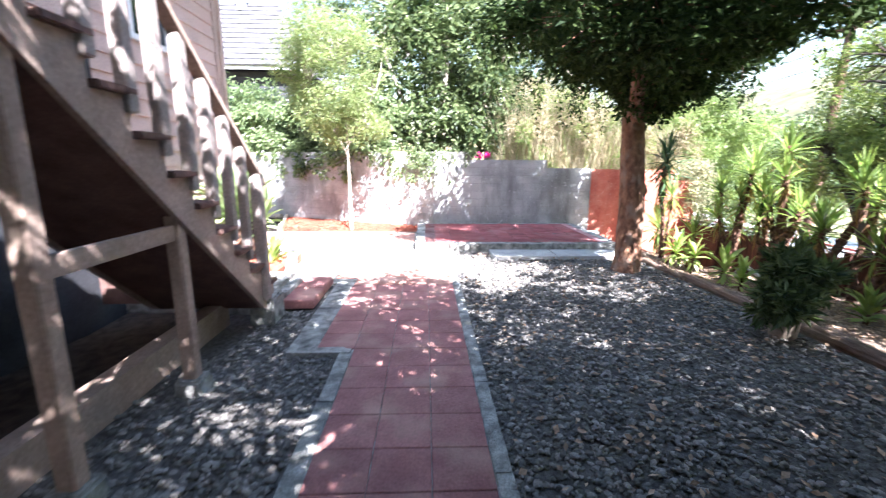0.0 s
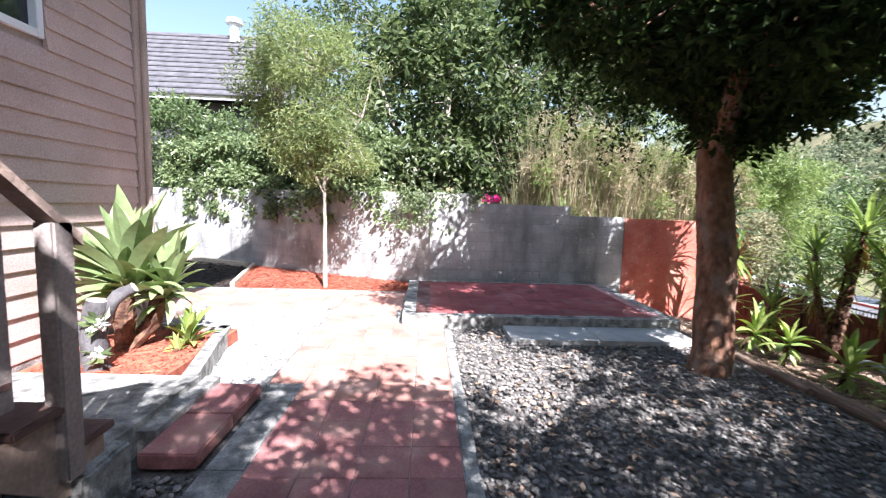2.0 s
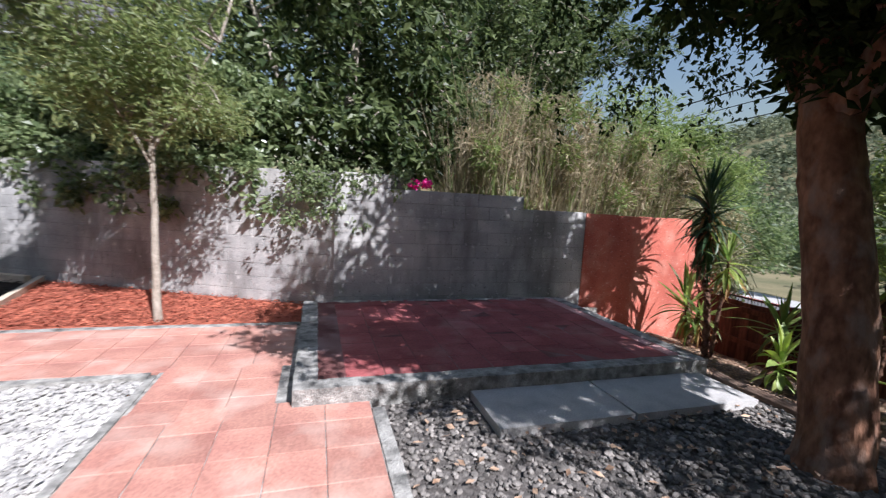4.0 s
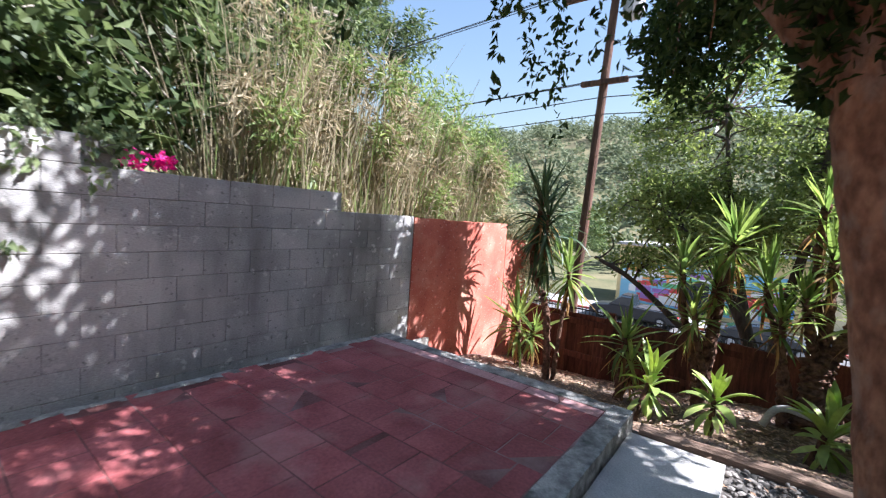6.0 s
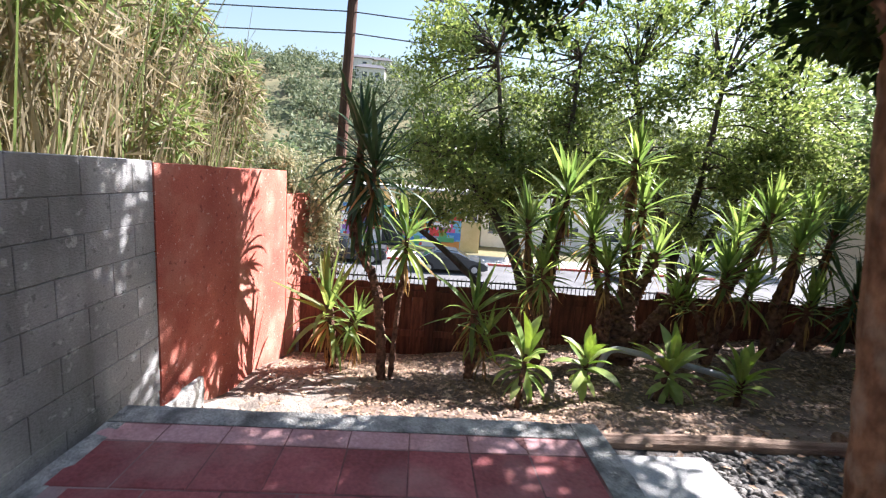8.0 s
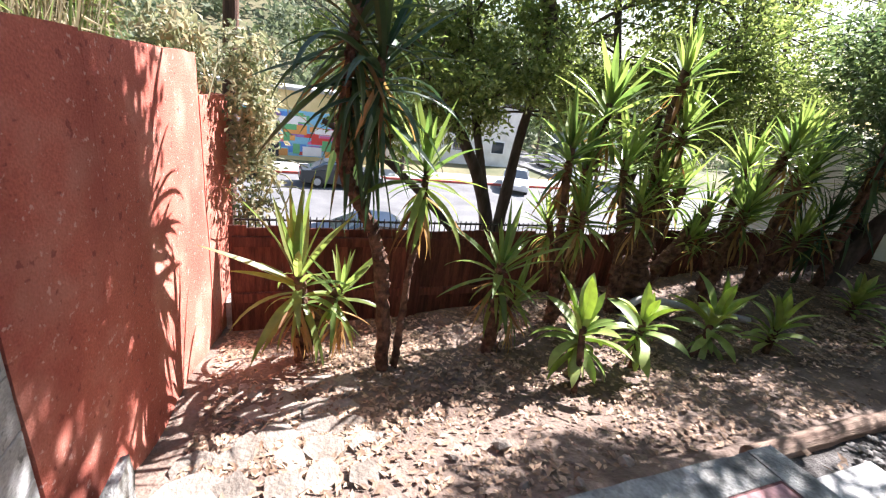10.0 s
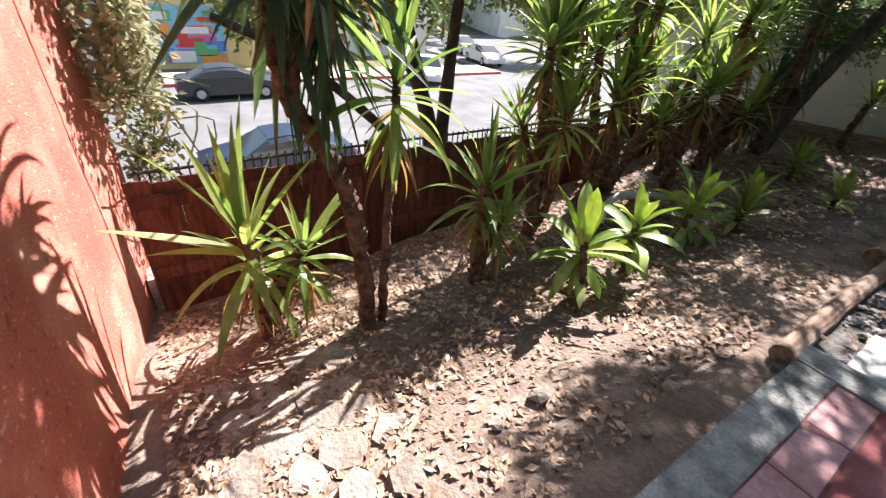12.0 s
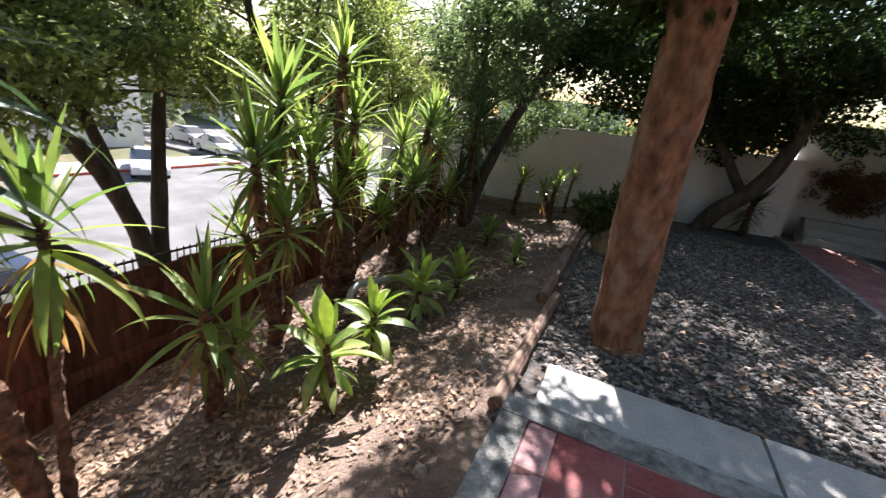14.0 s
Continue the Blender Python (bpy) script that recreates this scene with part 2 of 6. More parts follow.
M_POLE = surf("pole_wood", (0.06, 0.035, 0.025), (0.17, 0.09, 0.06), 5, 0.9, 0.4, 40, stretch=(4, 4, 0.3))
M_WIRE = surf("wire", (0.02, 0.02, 0.02), (0.04, 0.04, 0.04), 5, 0.6, 0)
M_RUBBER = surf("rubber", (0.02, 0.02, 0.02), (0.03, 0.03, 0.03), 10, 0.8, 0.1)
M_PVC = surf("grey_pipe", (0.40, 0.39, 0.38), (0.52, 0.51, 0.50), 4, 0.5, 0.05)
M_POT = surf("beige_pot", (0.30, 0.24, 0.18), (0.42, 0.35, 0.27), 6, 0.8, 0.2, 40)
M_SCULPT = surf("dark_grey_cast_stone", (0.07, 0.065, 0.065), (0.15, 0.14, 0.14), 8, 0.9, 0.4, 50)
M_CUT = surf("sawn_wood", (0.55, 0.46, 0.34), (0.68, 0.58, 0.45), 9, 0.8, 0.2, 50)
M_PETAL = surf("white_petal", (0.78, 0.76, 0.72), (0.86, 0.84, 0.80), 9, 0.6, 0)
M_TEAL = surf("teal_wall", (0.20, 0.36, 0.36), (0.28, 0.44, 0.43), 2, 0.7, 0.1)


def glassy(name, tint, rough=0.05):
    m, t, p = nodes_of(name)
    p.inputs["Base Color"].default_value = rgb(tint)
    p.inputs["Roughness"].default_value = rough
    p.inputs["Specular IOR Level"].default_value = 0.8
    return m


def paint(name, c):
    m = surf(name, c, tuple(min(1, v * 1.12) for v in c), 1.5, 0.35, 0, spec=0.4)
    m.node_tree.nodes["Principled BSDF"].inputs["Coat Weight"].default_value = 0.12
    return m


M_GLASS = glassy("dark_glass", (0.02, 0.028, 0.035))
M_CHROME = surf("rim_metal", (0.45, 0.45, 0.46), (0.55, 0.55, 0.56), 3, 0.3, 0, metal=0.9)
M_LAMPRED = glassy("red_lamp", (0.5, 0.02, 0.02), 0.2)
M_LAMPWHITE = glassy("clear_lamp", (0.7, 0.7, 0.68), 0.15)

# ---- mesh helpers ----
def world_of(ob):
    m = ob.matrix_basis.copy()
    while ob.parent:
        m = ob.parent.matrix_basis @ ob.matrix_parent_inverse @ m
        ob = ob.parent
    return m


def mesh_of(src, mat, smooth=False):
    """A mesh from a bmesh or from (verts, faces)."""
    me = bpy.data.meshes.new("mesh")
    if isinstance(src, tuple):
        me.from_pydata(src[0], [], src[1])
    else:
        src.to_mesh(me)
        src.free()
    if smooth:
        me.polygons.foreach_set("use_smooth", [True] * len(me.polygons))
        me.set_sharp_from_angle(angle=radians(38))
    me.materials.append(mat)
    me.update()
    return me


def thing(name, at, label, category, group="", kind=""):
    """An Empty at the thing's base."""
    ob = new(name)
    ob.empty_display_size = 0.1
    ob.matrix_basis = Matrix.Translation(at)
    return tagged(ob, label, category, group, kind)


def hang(ob, parent):
    ob.parent = parent
    ob.matrix_parent_inverse = world_of(parent).inverted()
    return ob


def part(name, src, mat, parent, label="", smooth=False):
    """One mesh, laid out in the world's axes, under a thing or a part."""
    ob = hang(new(name, mesh_of(src, mat, smooth)), parent)
    return tagged(ob, label)


def whole(name, src, mat, label, category, group="", kind="", smooth=False):
    return tagged(new(name, mesh_of(src, mat, smooth)), label, category, group, kind)


def piece(name, me, m, parent):
    ob = hang(new(name, me), parent)
    ob.matrix_basis = m
    return ob


def box(x0, x1, y0, y1, z0, z1, bevel=0.0, wob=0.0, bm=None):
    own = bmesh.new()
    bmesh.ops.create_cube(own, size=1)
    for v in own.verts:
        v.co = Vector(((x0 + x1) / 2 + v.co.x * (x1 - x0), (y0 + y1) / 2 + v.co.y * (y1 - y0), (z0 + z1) / 2 + v.co.z * (z1 - z0)))
        if wob:
            v.co += Vector([random.uniform(-wob, wob) for _ in range(3)])
    if bevel:
        bmesh.ops.bevel(own, geom=own.edges[:], offset=bevel, segments=2, affect="EDGES")
    if bm is None:
        return own
    me = bpy.data.meshes.new("t")
    own.to_mesh(me)
    own.free()
    bm.from_mesh(me)
    bpy.data.meshes.remove(me)
    return bm


def rough_box(x0, x1, y0, y1, z0, z1, cell, amp, freq=4.0):
    """A box cut into cells, with a worn, uneven skin."""
    bm = box(x0, x1, y0, y1, z0, z1)
    for axis, lo, hi in ((0, x0, x1), (1, y0, y1), (2, z0, z1)):
        n = max(1, int((hi - lo) / cell))
        for k in range(1, n):
            co, no = [0, 0, 0], [0, 0, 0]
            co[axis], no[axis] = lo + (hi - lo) * k / n, 1
            bmesh.ops.bisect_plane(bm, geom=bm.verts[:] + bm.edges[:] + bm.faces[:], plane_co=co, plane_no=no)
    bm.normal_update()
    for v in bm.verts:
        v.co += v.normal * (noise.noise(v.co * freq) * amp + noise.noise(v.co * freq * 4) * amp * 0.4)
    return bm


def tube(points, radii, sides=8, wob=0.0, closed=True, freq=3.0):
    """Rings along a line of points."""
    verts, faces = [], []
    pts = [Vector(p) for p in points]
    for i, p in enumerate(pts):
        d = (pts[min(i + 1, len(pts) - 1)] - pts[max(i - 1, 0)]).normalized()
        u = d.cross(Vector((0.3, 0.9, 0.1)) if abs(d.y) < 0.9 else Vector((1, 0, 0.1))).normalized()
        w = d.cross(u)
        for k in range(sides):
            a = 2 * math.pi * k / sides
            o = u * math.cos(a) + w * math.sin(a)
            r = radii[i] if not wob else radii[i] * (1 + wob * noise.noise((p + o * radii[i]) * freq))
            verts.append(tuple(p + o * r))
    for i in range(len(pts) - 1):
        for k in range(sides):
            a, b = i * sides + k, i * sides + (k + 1) % sides
            faces.append((a, b, b + sides, a + sides))
    if closed:
        faces.append(tuple(range(sides))[::-1])
        faces.append(tuple(range((len(pts) - 1) * sides, len(pts) * sides)))
    return verts, faces


def joined(*some):
    verts, faces = [], []
    for v, f in some:
        k = len(verts)
        verts += list(v)
        faces += [tuple(i + k for i in q) for q in f]
    return verts, faces


def bend(points, steps, jitter=0.0, seed=0):
    """A smooth line through points, with some wander."""
    rnd = random.Random(seed)
    pts, out = [Vector(p) for p in points], []
    n = len(pts) - 1
    for i in range(n):
        p0, p1, p2, p3 = pts[max(i - 1, 0)], pts[i], pts[i + 1], pts[min(i + 2, n)]
        for s in range(steps):
            t = s / steps
            q = 0.5 * (2 * p1 + (p2 - p0) * t + (2 * p0 - 5 * p1 + 4 * p2 - p3) * t * t + (3 * p1 - p0 - 3 * p2 + p3) * t ** 3)
            out.append(q + Vector([rnd.uniform(-jitter, jitter) for _ in range(3)]))
    return out + [pts[-1]]


def leaves(centres, radii, count, length, width, seed, flat=0.0, hang_down=0.0, shell=0.35):
    """Folded leaves scattered in many small clumps: centres (n, 3), radii (n, 3)."""
    rng = np.random.default_rng(seed)
    c, r = np.asarray(centres, float), np.asarray(radii, float)
    if r.ndim == 1:
        r = np.repeat(r[:, None], 3, 1)
    w = r.prod(1) ** 0.66
    pick = rng.choice(len(c), count, p=w / w.sum())
    d = rng.normal(size=(count, 3))
    d /= np.linalg.norm(d, axis=1, keepdims=True)
    rad = shell + (1 - shell) * rng.random((count, 1)) ** 0.7
    pos = c[pick] + d * rad * r[pick] * rng.uniform(0.75, 1.12, (count, 1))
    way = rng.normal(size=(count, 3)) + d * 0.7
    way[:, 2] = way[:, 2] * (1 - flat) - hang_down
    way /= np.linalg.norm(way, axis=1, keepdims=True)
    side = np.cross(way, rng.normal(size=(count, 3)) * (1 - flat) + np.array([0, 0, 1.0]) * (0.4 + flat))
    side /= np.linalg.norm(side, axis=1, keepdims=True) + 1e-9
    up = np.cross(side, way)
    s = rng.uniform(0.65, 1.25, (count, 1))
    L, W = length * s, width * s
    base, tip = pos, pos + way * L - up * L * 0.12
    mid = pos + way * L * 0.45
    a, b = mid + side * W / 2 + up * W * 0.18, mid - side * W / 2 + up * W * 0.18
    verts = np.stack([base, a, tip, b], 1).reshape(-1, 3)
    k = np.arange(count)[:, None] * 4
    faces = np.concatenate([k + [0, 1, 2], k + [0, 2, 3]], 1).reshape(-1, 3)
    return verts.tolist(), faces.tolist()


def chips(spots, length, width, seed, lift=0.01, tilt=0.5):
    """Small curled flakes lying at the given spots."""
    rng = np.random.default_rng(seed)
    p = np.asarray(spots, float)
    n = len(p)
    a = rng.uniform(0, 2 * np.pi, n)
    way = np.stack([np.cos(a), np.sin(a), rng.uniform(-tilt, tilt, n) * 0.5], 1)
    side = np.stack([-np.sin(a), np.cos(a), rng.uniform(-tilt, tilt, n)], 1)
    s = rng.uniform(0.5, 1.3, (n, 1))
    p = p + [0, 0, lift]
    verts = np.stack([p - way * length * s / 2, p + side * width * s / 2, p + way * length * s / 2, p - side * width * s / 2 + [0, 0, width * 0.2]], 1)
    k = np.arange(n)[:, None] * 4
    return verts.reshape(-1, 3).tolist(), np.concatenate([k + [0, 1, 2], k + [0, 2, 3]], 1).reshape(-1, 3).tolist()


PHI = (1 + 5 ** 0.5) / 2
ICO_V = np.array([(-1, PHI, 0), (1, PHI, 0), (-1, -PHI, 0), (1, -PHI, 0), (0, -1, PHI), (0, 1, PHI), (0, -1, -PHI), (0, 1, -PHI), (PHI, 0, -1), (PHI, 0, 1), (-PHI, 0, -1), (-PHI, 0, 1)]) / 1.902
ICO_F = [(0, 11, 5), (0, 5, 1), (0, 1, 7), (0, 7, 10), (0, 10, 11), (1, 5, 9), (5, 11, 4), (11, 10, 2), (10, 7, 6), (7, 1, 8), (3, 9, 4), (3, 4, 2), (3, 2, 6), (3, 6, 8), (3, 8, 9), (4, 9, 5), (2, 4, 11), (6, 2, 10), (8, 6, 7), (9, 8, 1)]


def stones(spots, size, seed, squash=0.55):
    """Small uneven stones at the given spots."""
    rng = np.random.default_rng(seed)
    p = np.asarray(spots, float)
    n = len(p)
    s = size * rng.uniform(0.55, 1.35, (n, 1, 1)) * rng.uniform(0.7, 1.3, (n, 1, 3))
    s[:, :, 2] *= squash
    a = rng.uniform(0, 2 * np.pi, n)
    v = ICO_V[None] * rng.uniform(0.78, 1.15, (n, 12, 1)) * s
    x = v[..., 0] * np.cos(a)[:, None] - v[..., 1] * np.sin(a)[:, None]
    y = v[..., 0] * np.sin(a)[:, None] + v[..., 1] * np.cos(a)[:, None]
    z = v[..., 2] + rng.uniform(-0.3, 0.3, (n, 1)) * x
    verts = np.stack([x, y, z], -1) + p[:, None]
    f = (np.array(ICO_F)[None] + np.arange(n)[:, None, None] * 12).reshape(-1, 3)
    return verts.reshape(-1, 3).tolist(), f.tolist()


def smooth01(a, b, v):
    t = min(1.0, max(0.0, (v - a) / (b - a)))
    return t * t * (3 - 2 * t)


def land(x, y):
    """Height of the ground."""
    z = 0.0
    if y < 11.3:
        dip = 0.34 * smooth01(4.1, 5.5, x) * (0.25 + 0.75 * smooth01(4.0, 7.5, y)) + 0.22 * smooth01(5.6, 6.8, x) * smooth01(7, 10.5, y)
        z = -dip - 0.08 * smooth01(4.15, 4.3, x) * smooth01(7.9, 8.4, y)
    else:
        back = y - 11.5 - 0.461 * max(0.0, 0.4 - x)
        z = 0.45 * smooth01(0.1, 1.3, back) * (1 - smooth01(3, 7, x))
    t = smooth01(6.75, 13.5, x)
    z = z * (1 - t) - 4.3 * t
    if x > 40:
        z += 46 * smooth01(48, 190, x) * (0.55 + 0.45 * smooth01(-140, 40, y))
    return z

# ---- ground and large structure ----
def steps_of(lo, hi, cuts):
    out = [lo]
    for a, d in cuts:
        while out[-1] + d < a:
            out.append(out[-1] + d)
        out.append(a)
    return out


XS = steps_of(-260, 300, [(-20, 30), (-6, 2), (3.8, 0.6), (7.2, 0.12), (14, 0.5), (44, 3), (100, 8), (300, 20)])
YS = steps_of(-260, 300, [(-20, 30), (2, 2), (11.1, 0.15), (13, 0.4), (30, 2), (100, 10), (300, 25)])
gv = [(x, y, land(x, y) - 0.05 + (0.03 * noise.noise((x * 2.1, y * 2.1, 0)) + 0.012 * noise.noise((x * 8, y * 8, 3)) if 4.2 < x < 7 and y < 11 else 0)) for y in YS for x in XS]
W = len(XS)
gf = [(j * W + i, j * W + i + 1, (j + 1) * W + i + 1, (j + 1) * W + i) for j in range(len(YS) - 1) for i in range(W - 1)]
ground = whole("ground", (gv, gf), M_EARTH, "bare brown earth sloping down to the street", "ground", kind="structure", smooth=True)
ground.data.materials.append(M_LAND)
for poly in ground.data.polygons:
    if poly.center.x > 36 or poly.center.x < -12 or abs(poly.center.y) > 40:
        poly.material_index = 1

# Concrete bodies: path bed and kerbs
PATH_R, TILE = 0.475, 0.352
bed = new("path_bed", mesh_of(box(-0.60, PATH_R + 0.01, -0.33, 9.1, -0.09, 0.016), M_CONC))
tagged(bed, "worn concrete bed under the red path tiles", "path", kind="structure")
tagged(new("path_bed_edge", mesh_of(box(-1.28, -1.022, 5.96, 9.1, -0.09, 0.015), M_CONC)), "concrete bed along the path edge", "path", kind="structure")
tagged(new("path_bed_side", mesh_of(box(-1.02, -0.605, 3.7, 9.1, -0.09, 0.016), M_CONC)), "worn concrete bed under the wider path", "path", kind="structure")
pavement = thing("pavement", (0, 0, 0), "red square tile path edged with worn concrete strips", "path", kind="structure")


def kerb_run(x0, x1, y0, y1, top, n):
    long_y = (y1 - y0) > (x1 - x0)
    for k in range(n):
        a, b = k / n, (k + 1) / n
        j = random.uniform(-0.006, 0.006)
        if long_y:
            bm = rough_box(x0 + j, x1 + j, y0 + (y1 - y0) * a + 0.003, y0 + (y1 - y0) * b - 0.003, -0.1, top + j * 0.6, 0.12, 0.006, 6)
        else:
            bm = rough_box(x0 + (x1 - x0) * a + 0.003, x0 + (x1 - x0) * b - 0.003, y0 + j, y1 + j, -0.1, top + j * 0.6, 0.12, 0.006, 6)
        part("kerb", bm, M_CONC, pavement, smooth=True)


kerb_run(PATH_R + 0.006, PATH_R + 0.105, -0.9, 8.1, 0.028, 9)
kerb_run(-0.70, -0.587, -0.33, 3.64, 0.028, 5)
kerb_run(-1.19, -0.60, 3.655, 3.77, 0.026, 1)
kerb_run(-1.19, -0.945, 3.78, 5.95, 0.024, 2)
kerb_run(-1.335, -1.275, 5.97, 9.0, 0.026, 3)

gravel = thing("gravel_yard", (2.3, 4, 0), "loose grey gravel covering the yard", "gravel", kind="structure")
part("gravel_bed", rough_box(PATH_R + 0.1, 4.05, -3.0, 8.25, -0.1, -0.02, 0.3, 0.02, 2), M_GRAVELBED, gravel, smooth=True)
part("gravel_bed", rough_box(-3.3, -0.69, -3.0, 3.66, -0.1, -0.02, 0.3, 0.02, 2), M_GRAVELBED, gravel, smooth=True)
part("gravel_bed", rough_box(-3.3, -1.18, 5.95, 9.05, -0.1, -0.024, 0.3, 0.02, 2), M_STONEPALELIT, gravel, smooth=True)
part("gravel_bed", rough_box(-3.3, -1.18, 3.66, 5.94, -0.1, -0.024, 0.3, 0.02, 2), M_GRAVELBED, gravel, smooth=True)

# Raised patio
SX0, SX1, SY0, SY1, SZ = -0.12, 3.99, 8.21, 11.1, 0.165
patio = thing("patio", (2, 9.7, 0), "raised patio of dark red tiles with a cracked concrete rim", "patio", kind="structure")
part("slab", box(SX0 + 0.03, SX1 - 0.03, SY0 + 0.03, SY1, -0.3, SZ - 0.012), M_CONC, patio)
part("rim", rough_box(SX0, SX1, SY0, SY0 + 0.17, -0.12, SZ, 0.10, 0.012, 5), M_CONC, patio, smooth=True)
part("rim", rough_box(SX1 - 0.16, SX1, SY0 + 0.175, SY1, -0.3, SZ - 0.002, 0.10, 0.012, 5), M_CONC, patio, smooth=True)
part("rim", rough_box(SX0, SX0 + 0.19, SY0 + 0.175, SY1, -0.1, SZ - 0.003, 0.10, 0.010, 5), M_CONC, patio, smooth=True)
part("rim", rough_box(SX0 + 0.2, SX1 - 0.17, SY1 - 0.10, SY1, -0.1, SZ - 0.004, 0.10, 0.014, 5), M_CONC, patio, smooth=True)

# Concrete pad: two slabs
for x0, x1 in ((1.34, 2.52), (2.545, 3.85)):
    bm = rough_box(x0, x1, 7.56, 8.19, -0.03, 0.05, 0.16, 0.005, 4)
    whole("paving_slab", bm, M_PAD, "pale concrete paving slab lying on gravel beside the patio", "paving slab", "slabs by the patio", smooth=True)

# Block wall: mortar core and single blocks
def wall_top(x):
    return 2.035 if x < 1.27 else 1.825 if x < 3.25 else 1.60


wall_n = thing("wall_north", (0, 11.3, 0), "grey concrete block wall stepping down towards the street", "wall", kind="structure")
WX0, WX1, WY = 0.36, 4.48, 11.2
for x0, x1, t in ((WX0, 1.27, 2.02), (1.27, 3.25, 1.81), (3.25, WX1, 1.585)):
    part("mortar", box(x0, x1, WY + 0.008, WY + 0.19, -0.5, t), M_MORTAR, wall_n)


def stucco_wall(points, thick, tops, z0, cell=0.12):
    """An upright wall along points with a stepped top and gently uneven faces."""
    verts, faces = [], []
    (xa, ya), (xb, yb) = points
    n = int(math.hypot(xb - xa, yb - ya) / cell)
    d = Vector((xb - xa, yb - ya, 0)).normalized()
    out = Vector((-d.y, d.x, 0))
    rows = 18
    for s in range(2):
        for i in range(n + 1):
            p = Vector((xa + (xb - xa) * i / n, ya + (yb - ya) * i / n, 0))
            top = tops(i / n)
            for j in range(rows + 1):
                q = p + out * (thick * s) + Vector((0, 0, z0 + (top - z0) * j / rows))
                q += out * (0.012 * noise.noise(q * 2.5) + 0.004 * noise.noise(q * 11)) * (1 if s == 0 else -1)
                if j == rows:
                    q.z += 0.012 * noise.noise(q * 5)
                verts.append(tuple(q))
    R, B = rows + 1, (n + 1) * (rows + 1)
    for i in range(n):
        for j in range(rows):
            a = i * R + j
            faces.append((a, a + R, a + R + 1, a + 1))
            faces.append((a + B, a + B + 1, a + B + R + 1, a + B + R))
        faces.append((i * R + rows, (i + 1) * R + rows, (i + 1) * R + rows + B, i * R + rows + B))
        faces.append((i * R, i * R + B, (i + 1) * R + B, (i + 1) * R))
    for i in (0, n):
        for j in range(rows):
            a = i * R + j
            faces.append((a, a + 1, a + 1 + B, a + B))
    return verts, faces


red_wall = thing("wall_red", (5.7, 11.0, 0), "red painted stucco wall with sun-faded patches", "wall", kind="structure")
part("stucco", stucco_wall(((4.485, 11.192), (5.06, 11.09)), 0.2, lambda t: 1.6, -1.2), M_RED, red_wall, smooth=True)
part("stucco", stucco_wall(((5.0605, 11.0895), (6.56, 10.97)), 0.2, lambda t: 1.59, -1.2), M_RED, red_wall, smooth=True)
part("stucco", stucco_wall(((6.565, 10.965), (7.15, 10.85)), 0.2, lambda t: 1.32, -1.6), M_RED, red_wall, smooth=True)
part("footing", rough_box(4.3, 4.75, 11.03, 11.07, -0.5, -0.02, 0.1, 0.03, 4), M_CONC, red_wall, smooth=True)

# Back wall of the neighbour lot and white wall by the entrance
wall_nw = thing("wall_northwest", (-3, 12.8, 0), "grey concrete block wall running back beside the mulch beds", "wall", kind="structure")
NWA, NWD, NWL = Vector((0.40, 11.21, 0)), Vector((-0.908, 0.419, 0)), 9.2
NW = Matrix(((NWD.x, NWD.y, 0, NWA.x), (NWD.y, -NWD.x, 0, NWA.y), (0, 0, 1, 0), (0, 0, 0, 1)))
NW.col[1] = (0.419, 0.908, 0, 0)
bm = box(0.02, NWL, 0.004, 0.19, -0.5, 2.02)
bm.transform(NW)
bmesh.ops.recalc_face_normals(bm, faces=bm.faces[:])
part("mortar", bm, M_MORTAR, wall_nw)
bm = rough_box(0, 9.0, -0.2, 0, -0.6, 1.62, 0.4, 0.01, 1)
bm.transform(pose(0.52, -0.6, 0, 0, 0, 13))
white_wall = whole("wall_white", bm, M_PLASTER, "white plastered garden wall with faint cracks", "wall", kind="structure", smooth=True)

# House
house = thing("house", (-5, 3, 0), "pink house with horizontal lap siding and a white window", "house", kind="structure")
HX, HY = -3.5, 7.95
part("wall_core", box(-11, HX - 0.03, -4, 5.72, -0.3, 5.6), M_TRIM, house)
part("wall_core", box(-11, HX - 0.03, 6.62, HY - 0.03, -0.3, 5.6), M_TRIM, house)
part("wall_core", box(-11, HX - 0.03, 5.72, 6.62, -0.3, 3.2), M_TRIM, house)
part("wall_core", box(-11, HX - 0.03, 5.72, 6.62, 4.3, 5.6), M_TRIM, house)
part("wall_core", box(-11, -4.2, 5.72, 6.62, 3.2, 4.3), M_DARKWALL, house)
# Unseen overhang, added and sized to shade the siding and northwest wall.
part("roof", box(-11.4, HX + 1.5, -4.4, HY + 0.7, 5.6, 5.78), M_ROOF, house)
part("corner_trim", box(HX - 0.08, HX + 0.045, HY - 0.11, HY + 0.05, 0.1, 5.59, 0.008), M_TRIM, house)
part("downspout", tube([(HX + 0.07, HY + 0.02, 5.59), (HX + 0.07, HY + 0.02, 2.9), (HX + 0.07, HY + 0.03, 0.2)], [0.04] * 3, 8), M_TRIM, house)
part("foundation", box(HX - 0.02, HX + 0.02, -4, HY, -0.3, 0.22), M_CONC, house)
window = part("window", box(HX - 0.10, HX + 0.02, 5.72, 5.79, 3.2, 4.3, 0.005), M_WHITE, house, "white window frame")
for b in ((5.79, 6.55, 3.2, 3.27), (5.79, 6.55, 4.23, 4.3), (6.55, 6.62, 3.2, 4.3), (6.15, 6.19, 3.27, 4.23)):
    part("window_frame", box(HX - 0.10, HX + 0.02, b[0], b[1], b[2], b[3], 0.005), M_WHITE, window)
